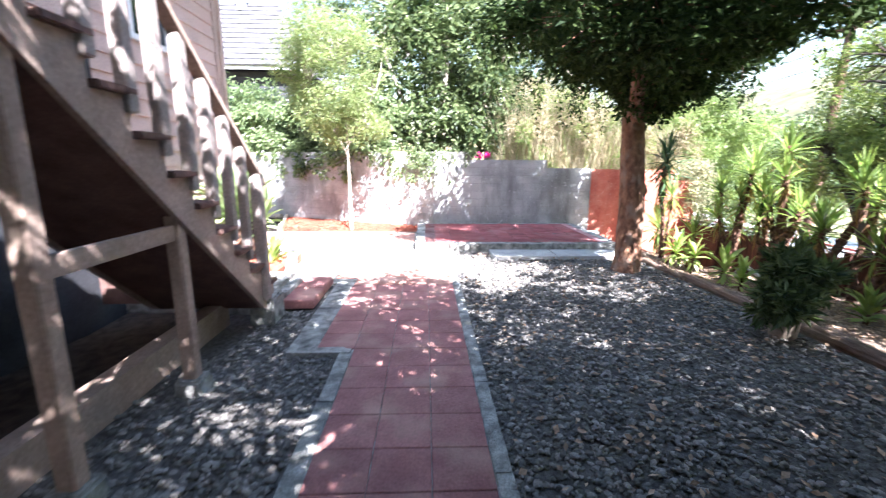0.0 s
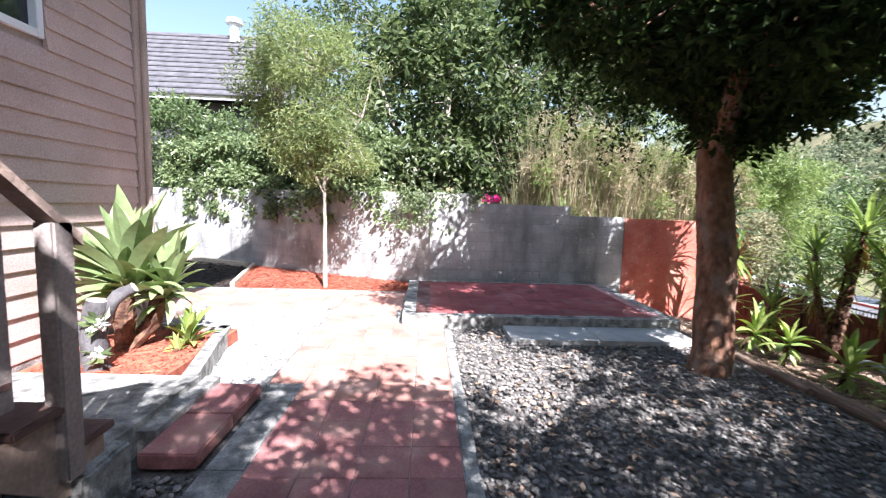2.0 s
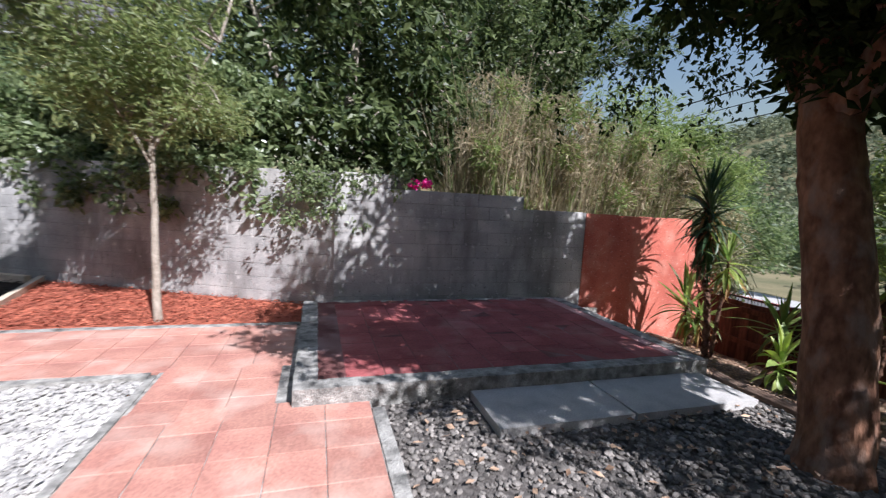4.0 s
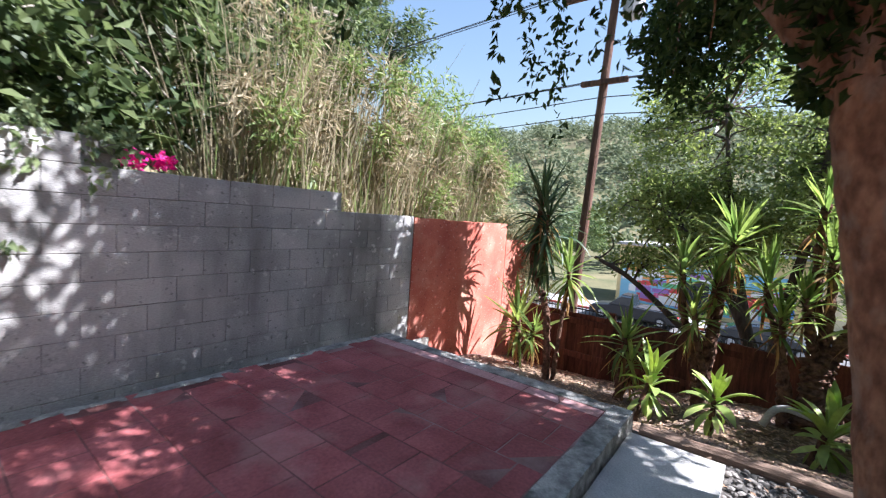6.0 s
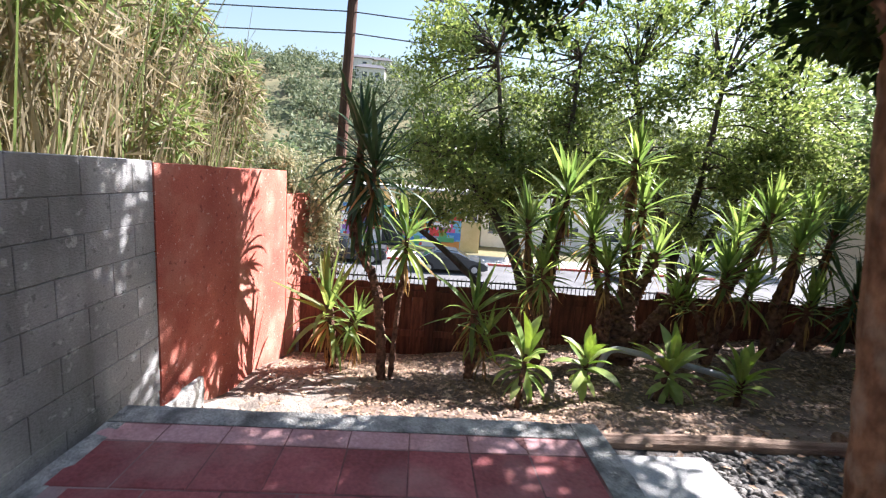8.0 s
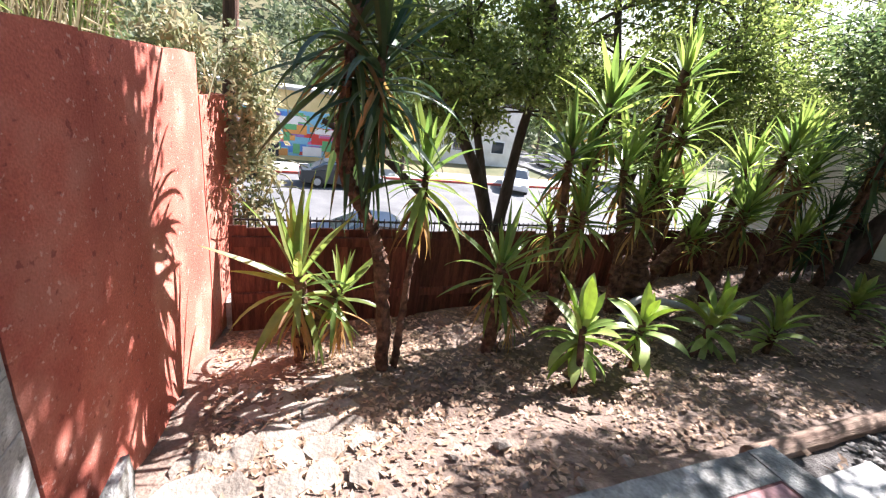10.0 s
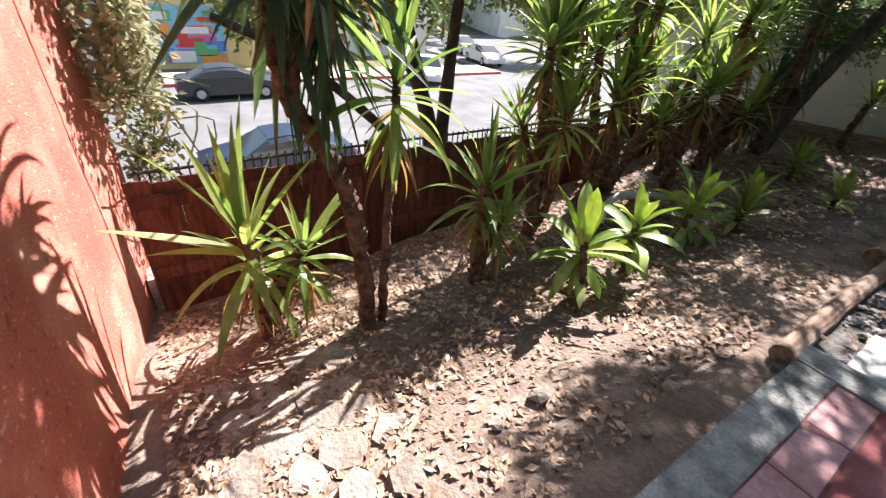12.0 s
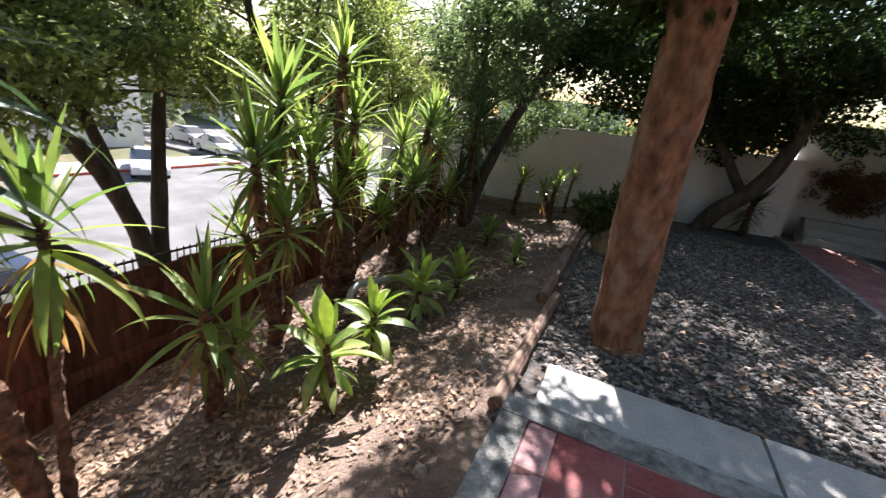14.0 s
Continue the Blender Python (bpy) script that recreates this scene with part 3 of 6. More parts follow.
part("pane", box(HX - 0.07, HX - 0.06, 5.79, 6.55, 3.27, 4.23), M_GLASS, window)


def plank_mesh(y0, y1, h):
    """A lap board: thin above, thick at its lower edge."""
    v = [(0.004, y0, h), (-0.02, y0, h), (-0.02, y0, 0), (0.028, y0, 0), (0.03, y0, 0.006), (0.004, y1, h), (-0.02, y1, h), (-0.02, y1, 0), (0.028, y1, 0), (0.03, y1, 0.006)]
    f = [(0, 1, 2, 3, 4), (9, 8, 7, 6, 5), (0, 4, 9, 5), (4, 3, 8, 9), (3, 2, 7, 8), (2, 1, 6, 7), (1, 0, 5, 6)]
    return mesh_of((v, f), M_SIDING)


# ---- stairs ----
stairs = thing("staircase", (-2.1, 3.3, 0), "tan painted wooden outdoor staircase with brown treads and handrail", "staircase")
RUN, RISE, Y0S, Z0S = 0.283, 0.238, 4.35, 0.71
SXO, SXI = -1.60, -2.80


def stringer(x):
    """A notched side board under the treads."""
    w, up, low = 0.045, [], []
    for k in range(-1, 10):
        up += [(Y0S - RUN * k - 0.005, Z0S + RISE * k - 0.047), (Y0S - RUN * (k + 1) - 0.005, Z0S + RISE * k - 0.047)]
    n = len(up)
    low = [(y, max(0.12, Z0S + (Y0S - y) * RISE / RUN - 0.50)) for y, z in up]
    v = [(x, y, z) for y, z in up] + [(x, y, z) for y, z in low]
    v += [(a - w, b, c) for a, b, c in v]
    f = []
    for i in range(n - 1):
        f += [(i, i + 1, n + i + 1, n + i), (2 * n + i, 3 * n + i, 3 * n + i + 1, 2 * n + i + 1), (i, 2 * n + i, 2 * n + i + 1, i + 1), (n + i, n + i + 1, 3 * n + i + 1, 3 * n + i)]
    return v, f


for x in (SXO - 0.01, SXI + 0.06):
    part("stringer", stringer(x), M_STAIR, stairs)
tread_me = mesh_of(box(SXI, SXO + 0.03, -0.27, 0.035, -0.045, 0, 0.008), M_TREAD)
riser_me = mesh_of(box(SXI + 0.06, SXO - 0.02, -0.02, 0, -RISE + 0.0, -0.047), M_STAIR)
for k in range(-1, 10):
    piece("tread", tread_me, Matrix.Translation((0, Y0S - RUN * k, Z0S + RISE * k)), stairs)
    piece("riser", riser_me, Matrix.Translation((0, Y0S - RUN * k, Z0S + RISE * k)), stairs)
# rail and balusters
def rail_z(y):
    return 1.60 + (4.42 - y) * RISE / RUN


ra, rb = (4.50, rail_z(4.50)), (1.75, rail_z(1.75))
for x in (SXO + 0.01,):
    v = [(x + dx, y, z + dz) for y, z in (ra, rb) for dx, dz in ((-0.07, -0.045), (0.03, -0.045), (0.03, 0.01), (-0.07, 0.01))]
    part("handrail", (v, [(0, 1, 2, 3), (7, 6, 5, 4), (0, 4, 5, 1), (1, 5, 6, 2), (2, 6, 7, 3), (3, 7, 4, 0)]), M_STAIR, stairs, "brown worn wooden handrail")
part("newel_post", box(SXO - 0.06, SXO + 0.04, 4.33, 4.45, 0.30, 1.62, 0.012), M_PAINTPOST, stairs)
for k in range(1, 9):
    y = Y0S - RUN * k + 0.0
    part("baluster", box(SXO - 0.05, SXO + 0.025, y - 0.045, y + 0.045, Z0S + RISE * k - 0.14, rail_z(y) - 0.03, 0.008), M_PAINTPOST, stairs)
for y, top in ((3.08, 1.42), (1.97, 2.35), (0.9, 3.0)):
    part("post", box(SXO - 0.14, SXO - 0.04, y - 0.05, y + 0.05, 0.10, top, 0.008), M_STAIR, stairs)
    part("post_base", box(SXO - 0.19, SXO + 0.01, y - 0.1, y + 0.1, -0.03, 0.12, 0.02, 0.004), M_CONC, stairs)
part("brace", box(SXO - 0.115, SXO - 0.065, 1.97, 3.08, 1.18, 1.29, 0.005), M_STAIR, stairs)
part("landing", box(SXI, SXO + 0.04, -1.2, 1.80, 2.86, 2.95, 0.01), M_TREAD, stairs)
part("landing_beam", box(SXO - 0.10, SXO - 0.03, -1.2, 1.83, 2.6, 2.855, 0.008), M_STAIR, stairs)
part("foot_block", box(SXO - 0.2, SXO + 0.06, 4.40, 4.75, -0.02, 0.30, 0.02, 0.004), M_CONC, stairs)
# Added near-black panel, coloured to pass for the shade under the stairs.
part("shade_back_panel", box(-3.4, -3.34, -3, 4.78, -0.05, 2.85), M_DARKWALL, stairs)
# Added closed underside, dark in place of shade below the treads.
sy = [Y0S + RUN * 0.2, Y0S - RUN * 10]
v = [(x, y, max(0.16, Z0S + (Y0S - y) * RISE / RUN - 0.47) + dz) for x in (SXI + 0.07, SXO - 0.06) for y in sy for dz in (0, 0.02)]
part("soffit", (v, [(0, 2, 6, 4), (1, 5, 7, 3), (0, 4, 5, 1), (2, 3, 7, 6), (0, 1, 3, 2), (4, 6, 7, 5)]), M_TREAD, stairs, "added board under the stairs, dark to stand in for shade")
# Added dark board that covers the lit landing seen below the stairs.
part("shade_board", box(-3.3, -1.72, 4.40, 4.43, 0.25, 0.62, 0.004), M_TREAD, stairs)
# Second added near-black panel, its darkness replacing shade under the landing.
part("shade_side_panel", box(-2.34, -2.28, -3, 1.85, -0.05, 2.6), M_DARKWALL, stairs)
# Dark ground sheet: the stairs' shade is put into its colour.
whole("shade_tinted_soil", rough_box(-3.3, -2.24, -3, 4.75, -0.08, 0.02, 0.3, 0.03), M_MULCHDARK_SHADE, "ground under the stairs with the shade put into its dark colour", "soil", kind="structure", smooth=True)
low_beam = whole("retaining_beam", rough_box(-2.22, -2.06, -2.5, 4.5, -0.05, 0.24, 0.25, 0.006), M_STAIR, "tan painted low retaining beam under the stairs", "beam", smooth=True)

landing = whole("landing", rough_box(-3.46, -1.76, 4.80, 5.93, -0.05, 0.20, 0.15, 0.007), M_CONC, "grey concrete landing at the foot of the stairs", "landing", kind="structure", smooth=True)
rubble = whole("concrete_footing", rough_box(-1.77, -1.63, 5.1, 6.05, -0.05, 0.15, 0.09, 0.03, 5), M_CONC, "rough broken concrete edge beside the landing", "concrete", smooth=True)
step_block = thing("step_block", (-1.45, 5.45, 0), "two red tiles laid as a low step block", "step")
for y0, y1 in ((4.90, 5.43), (5.438, 5.98)):
    part("paver", box(-1.63, -1.25, y0, y1, 0.0, 0.11, 0.012, 0.003), M_TILE, step_block)
planter = thing("planter", (-2.7, 6.8, 0), "raised planter with a concrete kerb filled with red mulch", "planter", kind="structure")
for a, b in (((-1.80, 5.95), (-2.0, 6.7)), ((-2.005, 6.71), (-2.2, 7.5)), ((-2.205, 7.51), (-3.4, 7.62))):
    d = Vector((b[0] - a[0], b[1] - a[1], 0))
    n = Vector((-d.y, d.x, 0)).normalized() * 0.13
    v = [(a[0], a[1], -0.05), (b[0], b[1], -0.05), (b[0] + n.x, b[1] + n.y, -0.05), (a[0] + n.x, a[1] + n.y, -0.05)]
    v += [(p[0], p[1], 0.185) for p in v]
    part("kerb", (v, [(3, 2, 1, 0), (4, 5, 6, 7), (0, 1, 5, 4), (1, 2, 6, 5), (2, 3, 7, 6), (3, 0, 4, 7)]), M_CONC, planter)
rng = np.random.default_rng(5)
part("soil", rough_box(-3.46, -2.14, 5.96, 7.55, -0.05, 0.13, 0.2, 0.02), M_MULCHRED, planter, smooth=True)
sp = np.stack([rng.uniform(-3.4, -2.16, 1800), rng.uniform(5.98, 7.5, 1800), np.full(1800, 0.135)], 1)
part("mulch", chips(sp, 0.05, 0.015, 6), M_MULCHRED, planter)["kind"] = "stuff"

# cross path to the left and the mulch beds
cross = new("cross_path", mesh_of(rough_box(-7.5, -0.13, 9.105, 10.55, -0.08, 0.012, 0.5, 0.002), M_CONC))
tagged(cross, "concrete bed of the side path", "path", kind="structure")
kerb_run(-7.5, -0.14, 10.44, 10.55, 0.03, 6)
kerb_run(-7.5, -1.34, 9.0, 9.10, 0.026, 5)
def prism(outline, z0, z1):
    n = len(outline)
    v = [(x, y, z) for z in (z0, z1) for x, y in outline]
    return v, [tuple(range(n))[::-1], tuple(range(n, 2 * n))] + [(k, (k + 1) % n, n + (k + 1) % n, n + k) for k in range(n)]


def scatter(outline, n, z, seed):
    """Random spots inside a convex outline."""
    r = random.Random(seed)
    xs, ys = [p[0] for p in outline], [p[1] for p in outline]
    out = []
    while len(out) < n:
        x, y = r.uniform(min(xs), max(xs)), r.uniform(min(ys), max(ys))
        side = [(b[0] - a[0]) * (y - a[1]) - (b[1] - a[1]) * (x - a[0]) for a, b in zip(outline, outline[1:] + outline[:1])]
        if min(side) > 0 or max(side) < 0:
            out.append((x, y, z + r.uniform(-0.01, 0.03)))
    return out


BED = [(-0.14, 10.56), (-0.14, 11.44), (-4.2, 13.3), (-3.52, 10.56)]
bed2 = thing("mulch_bed", (-1.8, 10.9, 0), "bed of red wood mulch along the block wall", "mulch bed", kind="structure")
part("soil", prism(BED, -0.08, 0.035), M_MULCHRED, bed2)
part("mulch", chips(scatter(BED, 6500, 0.04, 7), 0.07, 0.02, 7, 0.008), M_MULCHRED, bed2)["kind"] = "stuff"
whole("edging_board", prism([(-3.53, 10.56), (-4.21, 13.3), (-4.29, 13.3), (-3.61, 10.56)], -0.03, 0.13), M_CUT, "pale timber edging at the end of the mulch bed", "edging")
DARKBED = [(-3.62, 10.6), (-4.3, 13.3), (-8.6, 15.3), (-8.6, 10.6)]
dark_bed = thing("dark_mulch_bed", (-5, 12, 0), "bed of dark mulch beyond the path", "mulch bed", kind="structure")
part("soil", prism(DARKBED, -0.08, 0.03), M_MULCHDARK_SHADE, dark_bed)
part("mulch", chips(scatter(DARKBED, 4000, 0.035, 8), 0.09, 0.03, 9, 0.008), M_MULCHDARK_SHADE, dark_bed)["kind"] = "stuff"
whole("timber_edge", prism([(-4.35, 13.22), (-8.5, 15.14), (-8.54, 15.04), (-4.39, 13.12)], 0.0, 0.15), M_CUT, "pale timber at the foot of the block wall", "edging")

# timbers along the planting strip
for (xa, ya), (xb, yb), r in (((4.06, 8.16), (4.05, 6.15), 0.056), ((4.16, 6.3), (4.2, 4.4), 0.065), ((4.22, 4.35), (4.18, 2.2), 0.08), ((4.2, 2.15), (4.22, 0.85), 0.08)):
    pts = bend([(xa, ya, 0.0), ((xa + xb) / 2 + 0.01, (ya + yb) / 2, 0.005), (xb, yb, 0.0)], 8)
    whole("edging_log", tube(pts, [r] * len(pts), 12, 0.25, True, 4), M_TIMBER, "weathered round timber edging between gravel and soil", "edging log", "edging logs")

# ---- fence ----
def fence_line(y):
    return 6.72 + 0.012 * (y - 6)


fence = thing("fence", (6.7, 7, -0.4), "low dark red board fence with a black wire top", "fence")
FZ0 = -0.75
board_me = [mesh_of(box(-0.011, 0.011, -0.0703, 0.0703, 0, 1, 0.002), M_FENCE) for _ in range(2)]
y = 10.78
while y > 1.45:
    top = 0.30 + 0.015 * random.uniform(-1, 1) + (0.06 if y < 6.2 else 0)
    piece("board", board_me[int(y * 7) % 2], Matrix.Translation((fence_line(y) + random.uniform(-0.008, 0.008), y, FZ0)) @ Matrix.Diagonal((1, 1, top - FZ0, 1)), fence)
    y -= 0.141
for z in (0.18, -0.35):
    part("rail", box(fence_line(5) + 0.015, fence_line(5) + 0.07, 1.4, 10.82, z - 0.045, z + 0.045, 0.005), M_FENCE, fence)
for yy in (9.2, 6.2, 3.4):
    part("post", box(fence_line(yy) - 0.06, fence_line(yy) + 0.04, yy - 0.06, yy + 0.06, FZ0, 0.40, 0.008), M_FENCE, fence)
part("top_rail", tube([(fence_line(10.8), 10.8, 0.365), (fence_line(6), 6, 0.385), (fence_line(1.4), 1.4, 0.415)], [0.011] * 3, 6), M_IRON, fence)
spikes = []
y = 10.75
while y > 1.45:
    spikes.append(tube([(fence_line(y), y, 0.28), (fence_line(y), y, 0.40)], [0.006, 0.005], 4))
    y -= 0.055
part("spike_strip", joined(*spikes), M_IRON, fence)["kind"] = "stuff"
whole("kerb_wall", rough_box(6.80, 6.98, 1.4, 10.9, -1.6, -0.42, 0.5, 0.01), M_CONC, "low concrete kerb under the fence", "kerb", kind="structure")

# ---- street ----
RZ = -4.15
road = whole("road", rough_box(15.5, 30.0, -120, 120, RZ - 0.2, RZ + 0.02, 8, 0.0), M_ASPHALT, "pale grey sunlit asphalt street", "road", kind="structure")
whole("road_side", box(30.0, 90, -30.0, -12.5, RZ - 0.2, RZ + 0.022), M_ASPHALT, "pale asphalt side street joining the road", "road", kind="structure")
far_walk = whole("pavement_far", box(30.15, 33.0, -12.3, 120, RZ - 0.2, RZ + 0.16, 0.02), M_WALK, "pale concrete pavement across the street", "pavement", kind="structure")
whole("kerb_far", box(30.0, 30.14, -12.3, 120, RZ - 0.2, RZ + 0.17, 0.02), M_KERBRED, "red painted kerb", "kerb", kind="structure")
whole("pavement_near", box(13.4, 15.5, -120, 120, RZ - 0.2, RZ + 0.15, 0.02), M_WALK, "concrete pavement on the near side of the street", "pavement", kind="structure")


def car(name, at, turn, colour, label, pickup=False):
    """A parked car, nose along +x in its own axes, standing on z = 0."""
    root = thing(name, (0, 0, 0), label, "truck" if pickup else "car")
    L, Wd = (5.2, 1.85) if pickup else (4.6, 1.8)
    prof = [(-L / 2, 0.35), (-L / 2, 0.75), (-L / 2 + 0.1, 0.95), (-L / 2 + 0.9, 1.0), (0.55, 1.0), (1.3, 0.95), (L / 2 - 0.2, 0.78), (L / 2, 0.6), (L / 2, 0.32), (L / 2 - 0.2, 0.25), (-L / 2 + 0.2, 0.25)]
    def loft(rows):
        v, f = [], []
        n = len(rows[0][1])
        for yy, pr in rows:
            v += [(x, yy, z) for x, z in pr]
        for r in range(len(rows) - 1):
            for i in range(n):
                j = (i + 1) % n
                f.append((r * n + i, r * n + j, (r + 1) * n + j, (r + 1) * n + i))
        f.append(tuple(range(n))[::-1])
        f.append(tuple(range((len(rows) - 1) * n, len(rows) * n)))
        return v, f
    def shrink(pr, k, dz=0):
        return [(x * k, (z - 0.5) * (1 - (1 - k) * 1.5) + 0.5 + dz) for x, z in pr]
    h = Wd / 2
    body = part("body", loft([(-h, shrink(prof, 0.965)), (-h + 0.1, prof), (h - 0.1, prof), (h, shrink(prof, 0.965))]), colour, root, smooth=True)
    cab = [(-0.15, 0.98), (0.0, 1.62), (0.65, 1.64), (1.35, 0.97)] if pickup else [(-1.75, 0.97), (-1.0, 1.38), (-0.2, 1.45), (0.35, 1.40), (1.15, 0.97)]
    part("glasshouse", loft([(-h + 0.06, [(x, z - 0.005) for x, z in cab[:1]] + [(x, z - 0.10) for x, z in cab[1:-1]] + cab[-1:]), (-h + 0.28, cab), (h - 0.28, cab), (h - 0.06, cab[:1] + [(x, z - 0.10) for x, z in cab[1:-1]] + cab[-1:])]), M_GLASS, root)
    mid = cab[1:-1]
    roof = [(x, z + 0.015) for x, z in mid] + [(x, z - 0.03) for x, z in mid[::-1]]
    part("roof", loft([(-h + 0.26, roof), (h - 0.26, roof)]), colour, root)
    for sx in ([0.3] if pickup else [-0.35]):
        for sy in (-1, 1):
            part("pillar", tube([(sx, sy * (h - 0.05), 0.95), (sx - 0.05, sy * (h - 0.24), 1.42)], [0.045, 0.04], 6), colour, root)
    if pickup:
        part("bed", box(-L / 2 + 0.12, -0.3, -h + 0.14, h - 0.14, 0.98, 1.03), M_DARKWALL, root)
    for sx in (-L / 2 + 0.9, L / 2 - 0.85):
        for sy in (-1, 1):
            y0 = sy * (h - 0.09)
            tyre = part("wheel", tube([(sx, y0 - 0.11, 0.33), (sx, y0 - 0.09, 0.33), (sx, y0 + 0.09, 0.33), (sx, y0 + 0.11, 0.33)], [0.30, 0.335, 0.335, 0.30], 20), M_RUBBER, root)
            part("rim", tube([(sx, y0 + sy * 0.10, 0.33), (sx, y0 + sy * 0.125, 0.33)], [0.21, 0.17], 14), M_PVC, tyre)
    for sy in (-1, 1):
        part("tail_lamp", box(-L / 2 - 0.012, -L / 2 + 0.06, sy * 0.68 - 0.14, sy * 0.68 + 0.14, 0.66, 0.84, 0.01), M_LAMPRED, root)
        part("headlamp", box(L / 2 - 0.16, L / 2 - 0.015, sy * 0.62 - 0.16, sy * 0.62 + 0.16, 0.58, 0.72, 0.01), M_LAMPWHITE, root)
    part("bumper", box(-L / 2 - 0.05, -L / 2 + 0.1, -h + 0.1, h - 0.1, 0.36, 0.54, 0.03), M_CHROME if pickup else colour, root)
    root.matrix_basis = pose(at[0], at[1], at[2], 0, 0, turn)
    return root


P_GREY, P_BLUE, P_WHITE, P_SILVER, P_DARK = (paint("car_" + n, c) for n, c in (("grey", (0.035, 0.04, 0.045)), ("blue", (0.010, 0.018, 0.040)), ("white", (0.6, 0.6, 0.6)), ("silver", (0.25, 0.26, 0.27)), ("dark", (0.02, 0.022, 0.026))))
car("sedan", (27.6, 7.2, RZ + 0.02), -90, P_GREY, "dark grey sedan parked by the far kerb")
car("sedan", (17.0, 7.7, RZ + 0.02), 90, P_BLUE, "dark blue car parked below the fence")
car("pickup_truck", (29.0, 13.9, RZ + 0.02), 90, P_DARK, "dark grey pickup truck parked by the far kerb", True)
car("sedan", (29.4, -5.3, RZ + 0.02), 150, P_WHITE, "white car parked where the streets meet")
car("sedan", (34.5, -14.0, RZ + 0.025), 170, P_WHITE, "white car on the side street")
car("sedan", (40.0, -15.5, RZ + 0.025), 175, P_SILVER, "silver car on the side street")

# ---- buildings across the street ----
def street_house(name, x0, x1, y0, y1, h, mat, label, roof_mat, windows):
    root = thing(name, ((x0 + x1) / 2, (y0 + y1) / 2, RZ), label, "building")
    part("wall", box(x0, x1, y0, y1, RZ - 0.3, RZ + h, 0.02), mat, root)
    part("roof", box(x0 - 0.25, x1 + 0.25, y0 - 0.25, y1 + 0.25, RZ + h, RZ + h + 0.22, 0.03), roof_mat, root)
    for yy, zz, ww, hh in windows:
        w = part("window", box(x0 - 0.05, x0 - 0.004, yy - ww / 2, yy + ww / 2, RZ + zz, RZ + zz + hh), M_WHITE, root)
        part("pane", box(x0 - 0.058, x0 - 0.052, yy - ww / 2 + 0.07, yy + ww / 2 - 0.07, RZ + zz + 0.07, RZ + zz + hh - 0.07), M_GLASS, w)
    return root


mural = street_house("mural_building", 36, 44, 4.2, 17, 4.6, M_YELLOW, "low yellow building with a many-coloured painted wall", M_WALK, [(5.0, 2.4, 1.0, 1.0)])
MURAL = [paint("mural_" + n, c) for n, c in (("pink", (0.55, 0.12, 0.28)), ("blue", (0.08, 0.22, 0.55)), ("sky", (0.20, 0.45, 0.60)), ("red", (0.55, 0.06, 0.05)), ("violet", (0.28, 0.14, 0.40)), ("orange", (0.65, 0.30, 0.08)), ("green", (0.12, 0.38, 0.16)), ("white", (0.7, 0.7, 0.68)))]
rm = random.Random(4)
for k, mt in enumerate(MURAL):
    for i in range(14):
        yy, zz = rm.uniform(6.4, 15.9), RZ + rm.uniform(0.3, 3.0)
        a, b = rm.uniform(0.2, 0.8), rm.uniform(0.12, 0.35)
        d = 0.004 * (k + 1) + 0.0004 * i
        part("painted_patch", box(35.98 - d, 35.99, yy - a, yy + a, zz - b, zz + b), mt, mural)
part("painted_field", box(35.985, 35.998, 5.8, 16.7, RZ + 0.1, RZ + 3.3), MURAL[2], mural)
part("garage_door", box(35.90, 35.99, 10.6, 12.3, RZ, RZ + 2.3), M_DARKWALL, mural)
street_house("white_house", 40, 50, -11.5, 3.5, 5.5, M_PLASTER, "white plastered two-storey house across the street", M_ROOF, [(-9, 1.0, 1.4, 1.2), (-5, 1.0, 1.4, 1.2), (-1, 3.2, 1.4, 1.2), (2.3, 1.0, 1.2, 1.2), (-8, 3.6, 1.4, 1.2)])
street_house("beige_house", 52, 64, -45, -30, 6, M_PLASTER, "pale house beyond the side street", M_ROOF, [(-42, 1, 1.4, 1.2), (-38, 1, 1.4, 1.2), (-33, 3.4, 1.4, 1.2)])
rh = random.Random(11)
for k in range(3):
    x, y = rh.uniform(130, 185), rh.uniform(-40, 90)
    z = land(x, y)
    s = rh.uniform(6, 10)
    root = thing("hillside_house", (x, y, z), "pale house among trees on the hillside", "house", "hillside houses")
    part("wall", box(x - s / 2, x + s / 2, y - s / 2, y + s / 2, z - 2, z + 4), M_PLASTER, root)
    v = [(x - s / 2 - 0.5, y - s / 2 - 0.5, z + 4), (x + s / 2 + 0.5, y - s / 2 - 0.5, z + 4), (x + s / 2 + 0.5, y + s / 2 + 0.5, z + 4), (x - s / 2 - 0.5, y + s / 2 + 0.5, z + 4), (x, y - s / 3, z + 6), (x, y + s / 3, z + 6)]
    part("roof", (v, [(0, 1, 4), (2, 3, 5), (1, 2, 5, 4), (3, 0, 4, 5), (3, 2, 1, 0)]), M_ROOF, root)
    for j in (-0.25, 0.2):
        part("window", box(x - s / 2 - 0.06, x - s / 2 - 0.01, y + s * j - 0.7, y + s * j + 0.7, z + 1.4, z + 2.8), M_GLASS, root)
ctr, rad = [], []
for k in range(900):
    x, y = rh.uniform(50, 200), rh.uniform(-110, 130)
    if x < 56 and -12 < y < 32:
        continue
    s = rh.uniform(2.0, 4.5)
    ctr.append((x, y, land(x, y) + s * 0.6))
    rad.append((s, s, s * 0.9))
whole("hill_trees", leaves(ctr, rad, 80000, 1.1, 0.75, 21), M_HILL, "distant trees and scrub covering the hillside", "trees", kind="stuff")

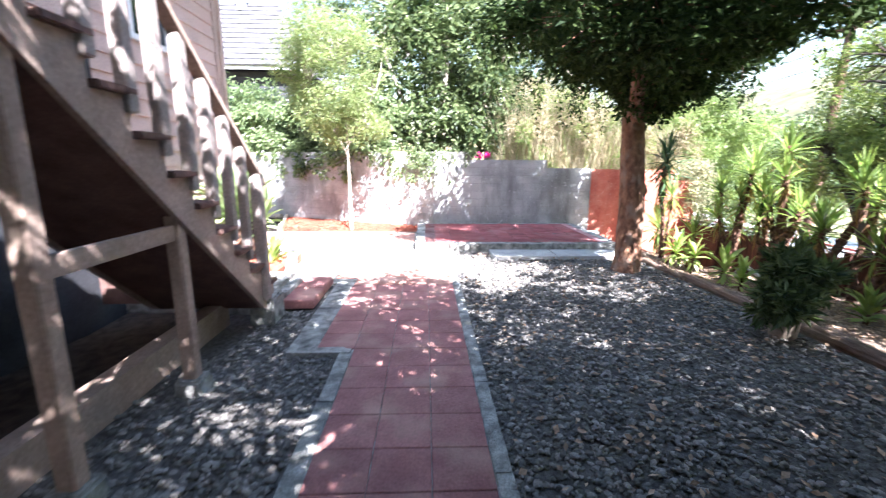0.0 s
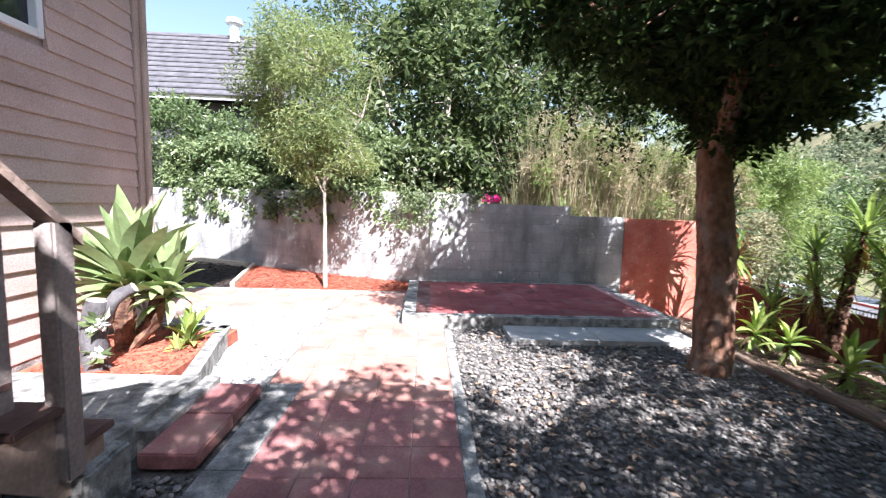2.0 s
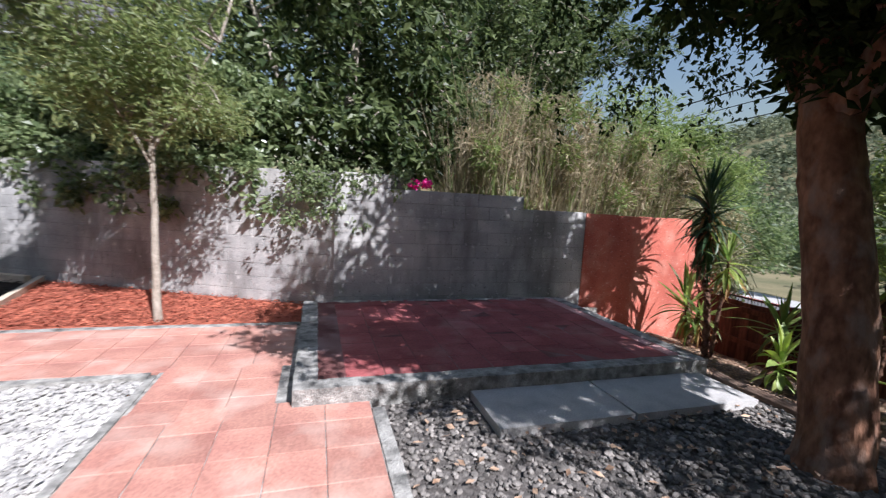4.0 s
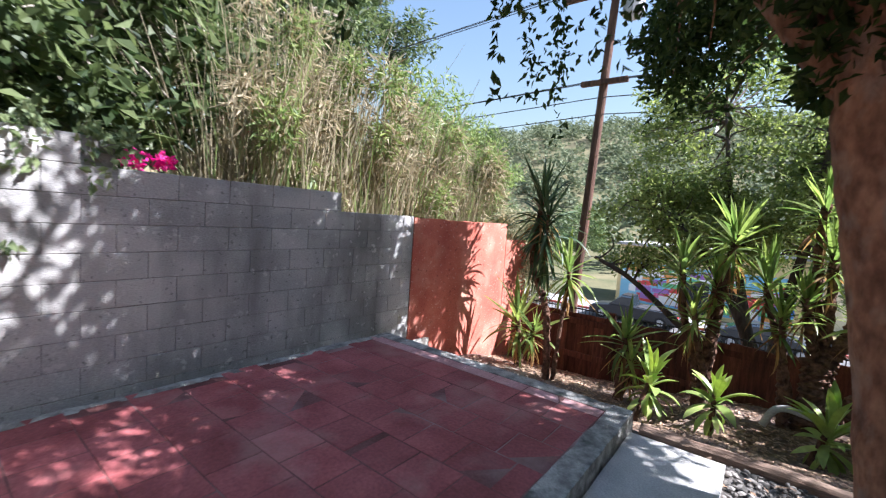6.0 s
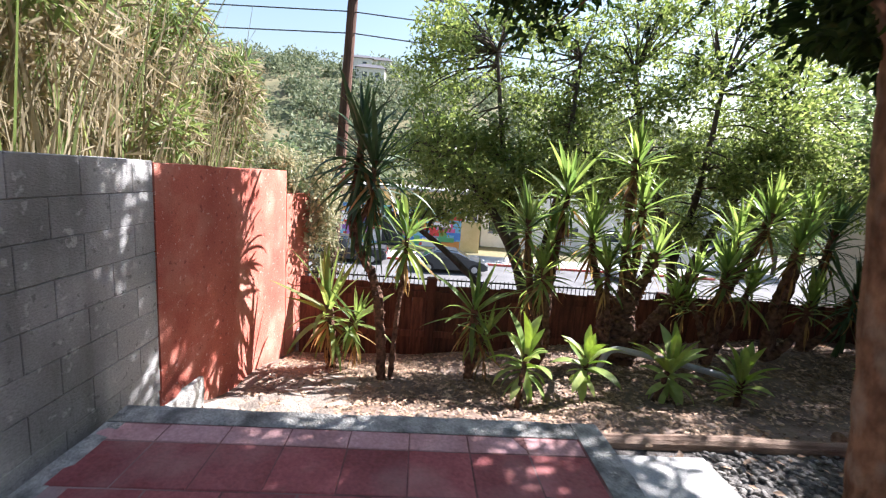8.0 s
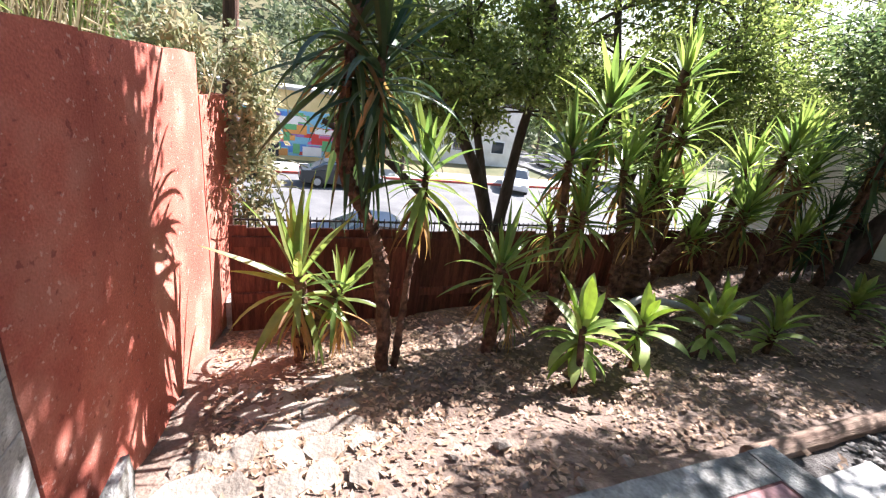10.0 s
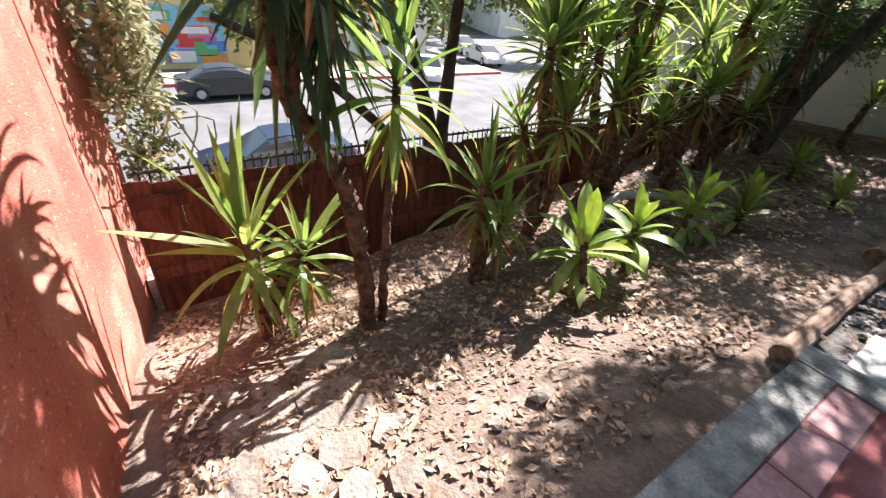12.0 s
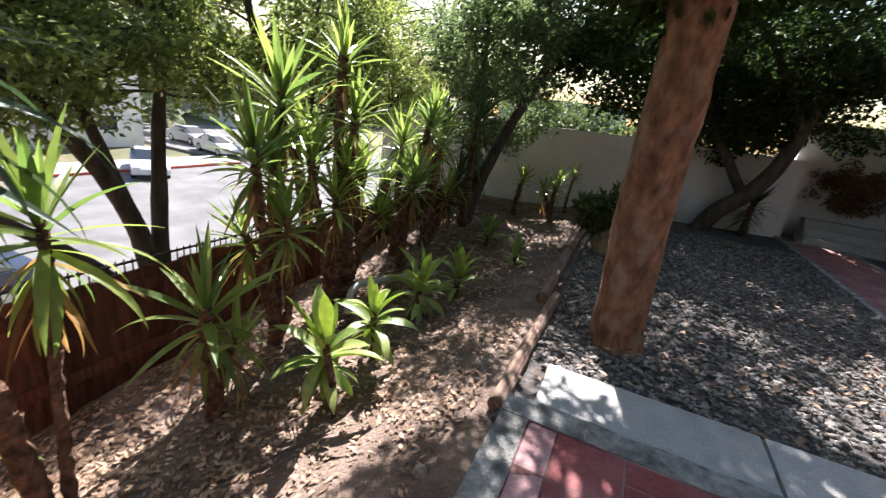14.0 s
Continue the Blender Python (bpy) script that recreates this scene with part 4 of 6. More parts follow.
# neighbour's house behind the wall
nh = thing("neighbour_house", (-13, 24, 0), "neighbour house with a grey ribbed tile roof", "house")
part("wall", box(-26, -6.2, 21.5, 31, -0.3, 5.9), M_DARKWALL, nh)
part("fascia", box(-26.5, -5.9, 20.9, 21.05, 5.9, 6.1), M_WHITE, nh)
v = [(-27, 20.8, 6.05), (-5.6, 20.8, 6.05), (-8.0, 25.5, 10.2), (-27, 25.5, 10.2), (-27, 30, 6.05), (-5.6, 30, 6.05)]
part("roof", (v, [(0, 1, 2, 3), (3, 2, 5, 4), (1, 5, 2)]), M_ROOF, nh)
for k in range(13):
    t0 = k / 13
    yy, zz = 20.8 + 4.7 * t0, 6.05 + 4.15 * t0
    part("roof_course", box(-27, -5.6 - 2.4 * t0, yy - 0.02, yy + 0.10, zz + 0.02, zz + 0.09, 0.01), M_ROOF, nh)
part("roof_vent", tube([(-9.7, 24.9, 9.6), (-9.7, 24.9, 10.5), (-9.7, 24.9, 10.52), (-9.7, 24.9, 10.75)], [0.22, 0.22, 0.4, 0.35], 10), M_WHITE, nh)
part("window", box(-10.4, -9.0, 21.4, 21.49, 3.6, 5.0), M_GLASS, nh)

# building beyond the white wall
far_b = thing("teal_building", (6, -6, 0), "teal and pale building beyond the white wall", "building")
part("wall", box(4.5, 9, -12, -6.5, -4, 2.3), M_TEAL, far_b)
part("roof", box(4.2, 9.3, -12.3, -6.2, 2.3, 2.5), M_ROOF, far_b)
steps = thing("entrance_steps", (-0.6, -0.4, 0), "pale concrete steps by the entrance wall", "steps")
for k in range(3):
    part("step", box(-1.7, 0.14 - 0.05 * k, -0.36 - 0.32 * (k + 1), -0.36 - 0.32 * k, -0.05, 0.15 * (k + 1), 0.012, 0.004), M_PAD, steps)
whole("wall_south", rough_box(-3.42, 0.39, -1.95, -1.75, -0.3, 2.45, 0.4, 0.01), M_PLASTER, "beige rear wall behind the entrance", "wall", kind="structure")
whole("wall_return", rough_box(0.40, 0.60, -1.95, -0.82, -0.3, 1.60, 0.4, 0.01), M_PLASTER, "short plastered wall joining the garden walls", "wall", kind="structure")
# Unseen wall, added to block southern sun and sky below the landing.
whole("wall_lightblock", rough_box(-3.42, -2.3, -1.4, -1.28, -0.3, 2.84, 0.4, 0.01), M_PLASTER, "unseen plain wall added to keep light out under the landing", "wall", kind="structure")

hx, hr = [], []
for k in range(150):
    hx.append((rh.uniform(1.5, 10.5), rh.uniform(-2.6, -1.2), rh.uniform(0.2, 2.1)))
    hr.append((0.5, 0.4, 0.4))
whole("wall_hedge", leaves(hx, hr, 16000, 0.13, 0.07, 23), M_LGARDEN, "dense dark hedge growing behind the white wall", "hedge", kind="stuff")

# ---- utility pole ----
pole = thing("utility_pole", (10.75, 11.35, -2.5), "dark weathered wooden utility pole with crossarms and wires", "utility pole")
part("shaft", tube([(10.72, 11.45, -4.2), (10.7, 11.15, 1.5), (10.72, 10.85, 8.8)], [0.13, 0.115, 0.085], 14, 0.06), M_POLE, pole)
for z, half in ((5.1, 0.55), (7.2, 1.2)):
    part("crossarm", box(10.58, 10.70, 10.98 - half, 10.98 + half, z - 0.06, z + 0.06, 0.01), M_POLE, pole)
for yy in (-0.9, -0.3, 0.3, 0.9):
    part("insulator", tube([(10.64, 10.98 + yy, 7.26), (10.64, 10.98 + yy, 7.42)], [0.05, 0.035], 8), M_WHITE, pole)
part("transformer", tube([(10.9, 10.55, 6.6), (10.9, 10.55, 6.65), (10.9, 10.55, 7.3), (10.9, 10.55, 7.34)], [0.2, 0.24, 0.24, 0.18], 12), M_PVC, pole)
for z, dy, sag in ((5.15, -0.4, 0.5), (5.15, 0.4, 0.55), (4.75, 0.05, 0.6), (4.35, 0.0, 0.7), (7.45, -0.9, 0.5), (7.45, 0.3, 0.5), (7.45, 0.9, 0.5)):
    for sgn in (-1, 1):
        pts = [(10.65 + 0.25 * t * sgn, 10.98 + dy + sgn * 38 * t / 10, z + 1.0 * (t / 10) * (1 if sgn > 0 else -0.2) - sag * math.sin(math.pi * t / 10)) for t in range(11)]
        part("wire", tube(pts, [0.012] * 11, 4), M_WIRE, pole)

# ---- plants ----
def clumps_in(centre, radii, n, size, seed, skin=0.55):
    rnd = random.Random(seed)
    out, rr = [], []
    for _ in range(n):
        d = Vector([rnd.gauss(0, 1) for _ in range(3)]).normalized() * (skin + (1 - skin) * rnd.random() ** 0.6)
        out.append((centre[0] + d.x * radii[0], centre[1] + d.y * radii[1], centre[2] + d.z * radii[2]))
        s = size * rnd.uniform(0.6, 1.4)
        rr.append((s, s, s * 0.75))
    return out, rr


def tree(name, base, limbs, crowns, bark, leaf, count, length, width, label, seed, sides=10, twigs=0.5, flat=0.2, hang_down=0.15, strands=None, category="tree"):
    """limbs: (points, first radius, last radius); crowns: (centre, radii, clumps, clump size)."""
    root = thing(name, base, label, category)
    ends = []
    for k, (pts, r0, r1) in enumerate(limbs):
        line = bend(pts, 6, 0.006, seed + k)
        n = len(line) - 1
        part("trunk" if k == 0 else "limb", tube(line, [r0 + (r1 - r0) * (i / n) ** 0.8 for i in range(n + 1)], 16 if k == 0 else sides, 0.05 if k == 0 else 0.2, True, 3.5), bark, root, smooth=True)
        ends += line[n // 3:] if k else line[2 * n // 3:]
    cs, rs = [], []
    for k, (c, r, n, s) in enumerate(crowns):
        a, b = clumps_in(c, r, n, s, seed * 7 + k)
        cs += a
        rs += b
    rnd = random.Random(seed)
    tw = []
    for c in cs:
        if rnd.random() < twigs:
            e = min(ends, key=lambda p: (p - Vector(c)).length)
            mid = (e + Vector(c)) / 2 + Vector((rnd.uniform(-0.15, 0.15), rnd.uniform(-0.15, 0.15), rnd.uniform(-0.05, 0.2)))
            line = bend([e, mid, c], 3)
            tw.append(tube(line, [0.022 - 0.016 * i / 6 for i in range(7)], 5))
    if tw:
        part("branchwork", joined(*tw), bark, root)["kind"] = "stuff"
    part("crown", leaves(cs, rs, count, length, width, seed, flat, hang_down), leaf, root)["kind"] = "stuff"
    if strands:
        sc = []
        for (x, y, z, ln) in strands:
            for j in range(int(ln / 0.05)):
                sc.append((x + rnd.uniform(-0.05, 0.05) + 0.08 * math.sin(j * 0.2 + x), y + rnd.uniform(-0.05, 0.05), z - j * 0.05))
        part("hanging_foliage", leaves(sc, [(0.035, 0.035, 0.04)] * len(sc), int(len(sc) * 2.4), length * 0.55, width * 0.6, seed + 5, 0, 0.9), leaf, root)["kind"] = "stuff"
    return root


TX, TY = 3.43, 6.74
TU = TY + 0.36
rs_ = random.Random(3)
strand_list = [(rs_.uniform(1.3, 4.0), rs_.uniform(7.6, 9.0), rs_.uniform(3.0, 3.7), rs_.uniform(0.4, 1.1)) for _ in range(46)]
strand_list += [(rs_.uniform(3.0, 5.2), rs_.uniform(5.2, 7.6), rs_.uniform(2.9, 3.3), rs_.uniform(0.3, 0.7)) for _ in range(30)]
# Some outer crown clumps are out of view, added to shade walls and patio.
yard = tree("yard_tree", (TX, TY, -0.03),
     [([(TX, TY, -0.08), (TX + 0.02, TY + 0.03, 0.25), (TX + 0.06, TY + 0.14, 1.1), (TX + 0.07, TY + 0.27, 1.8), (TX + 0.08, TY + 0.36, 2.3), (TX + 0.10, TY + 0.46, 3.2)], 0.222, 0.175), ([(TX, TY, -0.1), (TX + 0.01, TY + 0.01, 0.12), (TX + 0.03, TY + 0.06, 0.5)], 0.27, 0.18),
      ([(TX + 0.08, TU, 2.3), (TX - 0.06, TU + 0.06, 2.9), (TX - 0.7, TU + 0.4, 3.7), (TX - 1.4, TU + 0.8, 4.5)], 0.17, 0.05),
      ([(TX + 0.08, TU, 2.4), (TX + 0.2, TU + 0.5, 3.1), (TX + 0.5, TU + 1.2, 4.2)], 0.15, 0.05),
      ([(TX + 0.08, TU, 2.3), (TX + 0.4, TU - 0.15, 3.0), (TX + 1.4, TU - 0.5, 4.2)], 0.17, 0.05),
      ([(TX + 0.08, TU - 0.02, 2.4), (TX - 0.3, TU - 0.8, 3.2), (TX - 0.7, TU - 1.6, 4.4)], 0.15, 0.05),
      ([(TX + 0.08, TU + 0.03, 2.6), (TX + 0.1, TU, 3.8), (TX + 0.2, TU - 0.2, 5.2)], 0.18, 0.05)],
     [((3.25, 6.45, 4.75), (2.1, 2.3, 1.6), 74, 0.50), ((3.25, 6.45, 4.6), (2.5, 2.6, 1.9), 46, 0.28), ((3.0, 6.5, 3.7), (2.0, 1.9, 0.7), 66, 0.34), ((4.0, 7.6, 5.1), (1.3, 0.7, 0.7), 50, 0.38), ((5.95, 8.2, 3.95), (0.5, 0.6, 0.85), 36, 0.34), ((5.0, 7.2, 4.85), (0.75, 1.1, 0.75), 48, 0.33), ((3.62, 7.0, 2.68), (0.42, 0.40, 0.22), 34, 0.20), ((3.8, 6.8, 2.9), (0.55, 0.5, 0.25), 30, 0.24), ((3.5, 7.2, 3.05), (0.5, 0.35, 0.3), 30, 0.2), ((3.5, 5.7, 3.3), (1.2, 0.9, 0.4), 40, 0.30), ((4.95, 5.4, 3.75), (0.9, 1.0, 0.45), 50, 0.32), ((3.95, 3.8, 4.6), (1.0, 0.8, 0.4), 40, 0.32), ((2.9, 6.5, 3.35), (0.9, 0.7, 0.3), 30, 0.30)],
     M_BARK, M_LDARK, 62000, 0.12, 0.056, "large evergreen tree with a smooth orange-brown trunk and drooping twigs", 31, strands=strand_list)
# burl on the trunk
burl_line = bend([(TX + 0.19, TY + 0.10, 1.2), (TX + 0.22, TY + 0.11, 1.32), (TX + 0.20, TY + 0.14, 1.46)], 4)
part("burl", tube(burl_line, [0.02, 0.035, 0.045, 0.055, 0.055, 0.05, 0.04, 0.03, 0.01], 10, 0.3), M_BARK, yard, "knotted burl", smooth=True)

LX, LY = 2.1, 0.2
# Several high clumps are unseen, added to shade stairs, path and gravel.
tree("leaning_tree", (LX, LY, -0.03),
     [([(LX, LY, -0.08), (LX - 0.15, LY + 0.05, 0.35), (LX - 0.65, LY + 0.15, 0.95), (LX - 1.0, LY + 0.1, 1.7), (LX - 1.2, LY, 2.9)], 0.20, 0.12),
      ([(LX - 0.5, LY + 0.1, 0.85), (LX + 0.2, LY + 0.0, 1.9), (LX + 0.9, LY - 0.1, 3.0), (LX + 1.3, LY + 0.3, 3.9)], 0.11, 0.05),
      ([(LX - 1.05, LY + 0.1, 2.2), (LX - 0.2, LY + 0.9, 3.2), (LX + 0.6, LY + 1.5, 4.0)], 0.09, 0.04)],
     [((1.6, 0.2, 4.0), (2.5, 2.0, 1.2), 66, 0.46), ((4.6, 1.0, 4.2), (1.6, 2.6, 1.2), 60, 0.46), ((2.4, -0.4, 2.6), (1.9, 0.7, 0.8), 40, 0.36), ((0.4, 0.6, 4.4), (1.3, 1.2, 0.7), 30, 0.4), ((0.6, 0.9, 3.2), (1.6, 0.9, 0.5), 46, 0.36), ((2.3, 0.2, 2.5), (1.4, 0.8, 0.75), 70, 0.34), ((1.2, -2.0, 3.4), (1.7, 0.7, 0.8), 46, 0.36), ((3.8, -0.9, 3.7), (2.1, 1.0, 0.7), 72, 0.40), ((1.9, -0.7, 3.1), (1.4, 0.6, 0.5), 40, 0.34), ((2.25, -0.2, 1.95), (1.1, 0.5, 0.5), 46, 0.28), ((1.5, -0.85, 2.3), (0.8, 0.25, 0.4), 26, 0.26), ((-0.3, -1.4, 2.9), (1.8, 0.8, 0.9), 50, 0.4), ((4.3, 1.6, 2.8), (1.3, 0.9, 0.7), 50, 0.36), ((-1.3, -0.9, 4.3), (1.2, 1.0, 0.8), 44, 0.40)],
     M_BARKDARK, M_LDARK, 56000, 0.135, 0.07, "dark leaning evergreen tree by the white wall", 41)

tree("street_tree", (8.6, 7.4, land(8.6, 7.4)),
     [([(8.6, 7.3, -1.9), (8.6, 7.45, -0.6), (8.55, 7.7, 0.3), (8.6, 8.3, 1.3), (8.7, 9.1, 2.1)], 0.15, 0.05),
      ([(8.6, 7.35, -0.9), (8.7, 7.2, 0.5), (8.8, 7.0, 2.0), (8.9, 6.9, 3.8)], 0.12, 0.03),
      ([(8.55, 7.6, 0.1), (8.8, 8.0, 1.8), (9.0, 8.3, 3.8)], 0.08, 0.025),
      ([(8.6, 7.3, -1.3), (8.3, 8.3, -0.1), (8.2, 9.3, 0.75), (8.2, 10.0, 1.1)], 0.08, 0.03)],
     [((9.7, 8.0, 3.3), (1.4, 2.1, 2.1), 130, 0.34), ((8.8, 8.9, 1.7), (1.0, 1.3, 0.9), 60, 0.32), ((8.9, 7.2, 2.0), (0.9, 1.2, 0.9), 46, 0.32)],
     M_BARKDARK, M_LSTREET, 30000, 0.095, 0.046, "airy street tree with several dark stems below the fence", 51, twigs=0.9)
tree("street_tree", (8.7, 4.6, land(8.7, 4.6)),
     [([(8.7, 4.6, -1.9), (8.75, 4.65, -0.4), (8.8, 4.9, 0.7), (8.9, 5.5, 2.2), (9.0, 5.9, 3.7)], 0.15, 0.04),
      ([(8.75, 4.6, -0.5), (8.8, 4.3, 0.7), (8.9, 3.7, 1.8), (9.0, 3.0, 3.2)], 0.11, 0.03),
      ([(8.8, 4.8, 0.4), (8.7, 4.6, 1.8), (8.7, 4.5, 3.6)], 0.08, 0.03),
      ([(8.8, 4.4, 0.5), (8.7, 3.4, 1.2), (8.6, 2.3, 1.6)], 0.06, 0.02)],
     [((9.0, 4.7, 3.4), (1.5, 2.4, 1.9), 150, 0.36), ((8.9, 2.4, 2.3), (1.1, 1.4, 1.2), 60, 0.34), ((8.9, 4.6, 1.7), (1.0, 2.0, 0.8), 60, 0.32)],
     M_BARKDARK, M_LSTREET, 32000, 0.095, 0.046, "airy street tree with spreading dark limbs below the fence", 52, twigs=0.9)
tree("corner_tree", (6.1, 3.6, -0.1),
     [([(6.1, 3.7, -0.2), (6.0, 3.4, 0.6), (5.8, 2.9, 1.5), (5.5, 2.2, 2.6), (5.3, 1.8, 3.4)], 0.13, 0.06), ([(6.1, 3.5, 0.4), (6.3, 3.2, 1.6), (6.4, 3.0, 2.9)], 0.08, 0.03)],
     [((6.3, 2.7, 2.8), (1.1, 1.3, 1.0), 60, 0.36), ((6.6, 1.0, 1.9), (1.1, 1.2, 1.1), 50, 0.36), ((5.7, 3.6, 3.4), (1.0, 1.1, 0.5), 18, 0.32)], M_BARKDARK, M_LMID, 22000, 0.10, 0.05, "dark leaning tree in the corner of the strip", 55)
tree("street_tree", (10.5, -1.0, land(10.5, -1)),
     [([(10.5, -1, -3.2), (10.5, -1, 0), (10.6, -0.8, 2.5), (10.8, -0.6, 4.4)], 0.18, 0.05), ([(10.5, -1, 0.3), (10.2, -2, 2), (10.0, -2.8, 3.6)], 0.10, 0.03)],
     [((10.5, -0.6, 3.6), (2.0, 2.8, 2.4), 130, 0.5)], M_BARKDARK, M_LSTREET, 16000, 0.11, 0.05, "street tree with light green leaves beside the road", 53)
for k, (x, y, h) in enumerate(((23, -26, 7), (33.5, 2.0, 5.5), (34.5, 26, 6), (46, 24, 8), (47, -18, 8), (33.8, -20, 6))):
    z = max(land(x, y), RZ)
    tree("roadside_tree", (x, y, z), [([(x, y, z - 0.2), (x, y + 0.1, z + h * 0.3), (x + 0.2, y, z + h * 0.7)], 0.2, 0.08), ([(x, y, z + h * 0.3), (x + 0.3, y + 0.9, z + h * 0.6)], 0.1, 0.04)],
         [((x, y, z + h * 0.68), (h * 0.33, h * 0.36, h * 0.34), 60, 0.8)], M_BARKDARK, M_LMID, 5000, 0.28, 0.16, "leafy roadside tree across the street", 60 + k)

# behind the block wall
tree("sapling", (-1.80, 10.72, 0.02), [([(-1.80, 10.72, -0.05), (-1.81, 10.73, 1.0), (-1.83, 10.75, 2.2), (-1.85, 10.8, 4.2)], 0.055, 0.02), ([(-1.82, 10.74, 1.9), (-2.3, 10.7, 2.8), (-2.7, 10.7, 3.5)], 0.025, 0.01), ([(-1.82, 10.74, 2.1), (-1.4, 10.7, 2.9), (-1.1, 10.7, 3.4)], 0.025, 0.01)],
     [((-2.1, 10.7, 3.95), (1.3, 0.85, 1.6), 110, 0.32), ((-1.8, 10.7, 2.6), (1.1, 0.7, 0.45), 44, 0.27)], M_BARKPALE, M_LSAP, 22000, 0.10, 0.024, "young tree with feathery light green leaves in the mulch bed", 71, twigs=0.8)
tree("garden_tree", (0.6, 13.6, 0.4), [([(0.6, 13.6, 0.2), (0.5, 13.6, 2.2), (0.7, 13.8, 4.5), (0.8, 13.8, 6.4)], 0.17, 0.05), ([(0.5, 13.6, 2.0), (-0.6, 13.4, 3.6), (-1.2, 13.3, 5.2)], 0.10, 0.04), ([(0.6, 13.6, 2.4), (1.8, 13.4, 3.8), (2.5, 13.3, 5.0)], 0.10, 0.04)],
     [((0.6, 13.5, 5.0), (2.4, 1.4, 2.2), 120, 0.5), ((0.7, 13.0, 2.9), (2.4, 0.9, 0.9), 70, 0.42)], M_BARKPALE, M_LGARDEN, 12000, 0.21, 0.11, "tree with broad green leaves behind the block wall", 72, hang_down=0.35)
tree("dark_tree", (2.6, 16.2, 0.4), [([(2.6, 16.2, 0.2), (2.5, 16.2, 3), (2.8, 16.1, 6), (3.0, 16, 8.6)], 0.28, 0.08), ([(2.5, 16.2, 3), (4.0, 15.6, 4.6), (5.3, 15.2, 5.6)], 0.13, 0.04), ([(2.6, 16.2, 3.4), (0.8, 15.8, 5.2), (-0.6, 15.5, 6.6)], 0.14, 0.04), ([(2.7, 16.1, 5), (4.2, 16, 6.4), (5.4, 15.8, 7.4)], 0.1, 0.04)],
     [((2.4, 16.0, 6.6), (3.6, 1.8, 2.8), 150, 0.7), ((3.6, 15.2, 3.4), (2.6, 1.2, 1.2), 70, 0.55), ((6.0, 16.4, 6.4), (1.8, 1.2, 1.7), 60, 0.55), ((-2.5, 16.5, 6.0), (2.0, 1.5, 2.5), 60, 0.65)], M_BARKPALE, M_LGARDEN, 34000, 0.17, 0.08, "tall dark evergreen tree with bare grey twigs behind the wall", 73)
tree("eucalyptus", (7.6, 21.0, 0.0), [([(7.6, 21, -1), (7.5, 21, 4), (7.7, 21, 9)], 0.3, 0.1), ([(7.5, 21, 5), (6.3, 20.6, 7.2)], 0.12, 0.05), ([(7.5, 21, 5.5), (8.8, 20.8, 7.0)], 0.12, 0.05)],
     [((7.4, 20.6, 8.6), (2.6, 2.0, 3.0), 80, 0.8), ((9.9, 19.6, 8.4), (1.7, 1.2, 1.5), 40, 0.55), ((12.4, 19.4, 8.3), (1.0, 1.0, 1.0), 22, 0.5), ((9.0, 20.5, 6.4), (1.0, 1.0, 1.4), 20, 0.6)], M_BARKPALE, M_LGARDEN, 22000, 0.22, 0.08, "tall olive-green tree beyond the garden", 74)
ctr, rad = [], []
for k in range(230):
    a, off = rs_.uniform(1.4, 8.8), rs_.uniform(0.1, 1.1)
    p = NWA + NWD * a + Vector((0.419, 0.908, 0)) * off
    ctr.append((p.x, p.y, rs_.uniform(1.9, 3.7 - 0.5 * abs(a - 4.5) / 4)))
    rad.append((0.36, 0.36, 0.30))
for k in range(46):
    a = rs_.uniform(0.9, 7.5)
    p = NWA + NWD * a - Vector((0.419, 0.908, 0)) * 0.06
    ctr.append((p.x, p.y, 2.1 - 0.75 * rs_.random() ** 1.6))
    rad.append((0.20, 0.14, 0.20))
whole("ivy_hedge", leaves(ctr, rad, 32000, 0.13, 0.085, 83, 0.2, 0.5), M_LIVY, "glossy ivy hedge spilling over the wall", "hedge", kind="stuff")
ctr, rad = clumps_in((-7.6, 16.0, 3.4), (2.6, 1.0, 1.6), 70, 0.5, 84, 0.2)
whole("hedge", leaves(ctr, rad, 9000, 0.14, 0.08, 85), M_LMID, "tall shrubs in front of the neighbour house", "hedge", kind="stuff")
rng = np.random.default_rng(90)
sp = np.stack([rng.uniform(-0.4, 1.4, 60), rng.uniform(11.14, 11.30, 60), rng.uniform(1.75, 2.15, 60)], 1)
sp2 = np.stack([rng.normal(-0.1, 0.35, 40), np.full(40, 11.15), rng.uniform(1.25, 1.95, 40)], 1)
whole("wall_creeper", leaves(np.concatenate([sp, sp2]), np.full((100, 3), 0.10), 1500, 0.08, 0.045, 91, 0, 0.6), M_LIVY, "creeper trailing over the top of the wall", "creeper", kind="stuff")


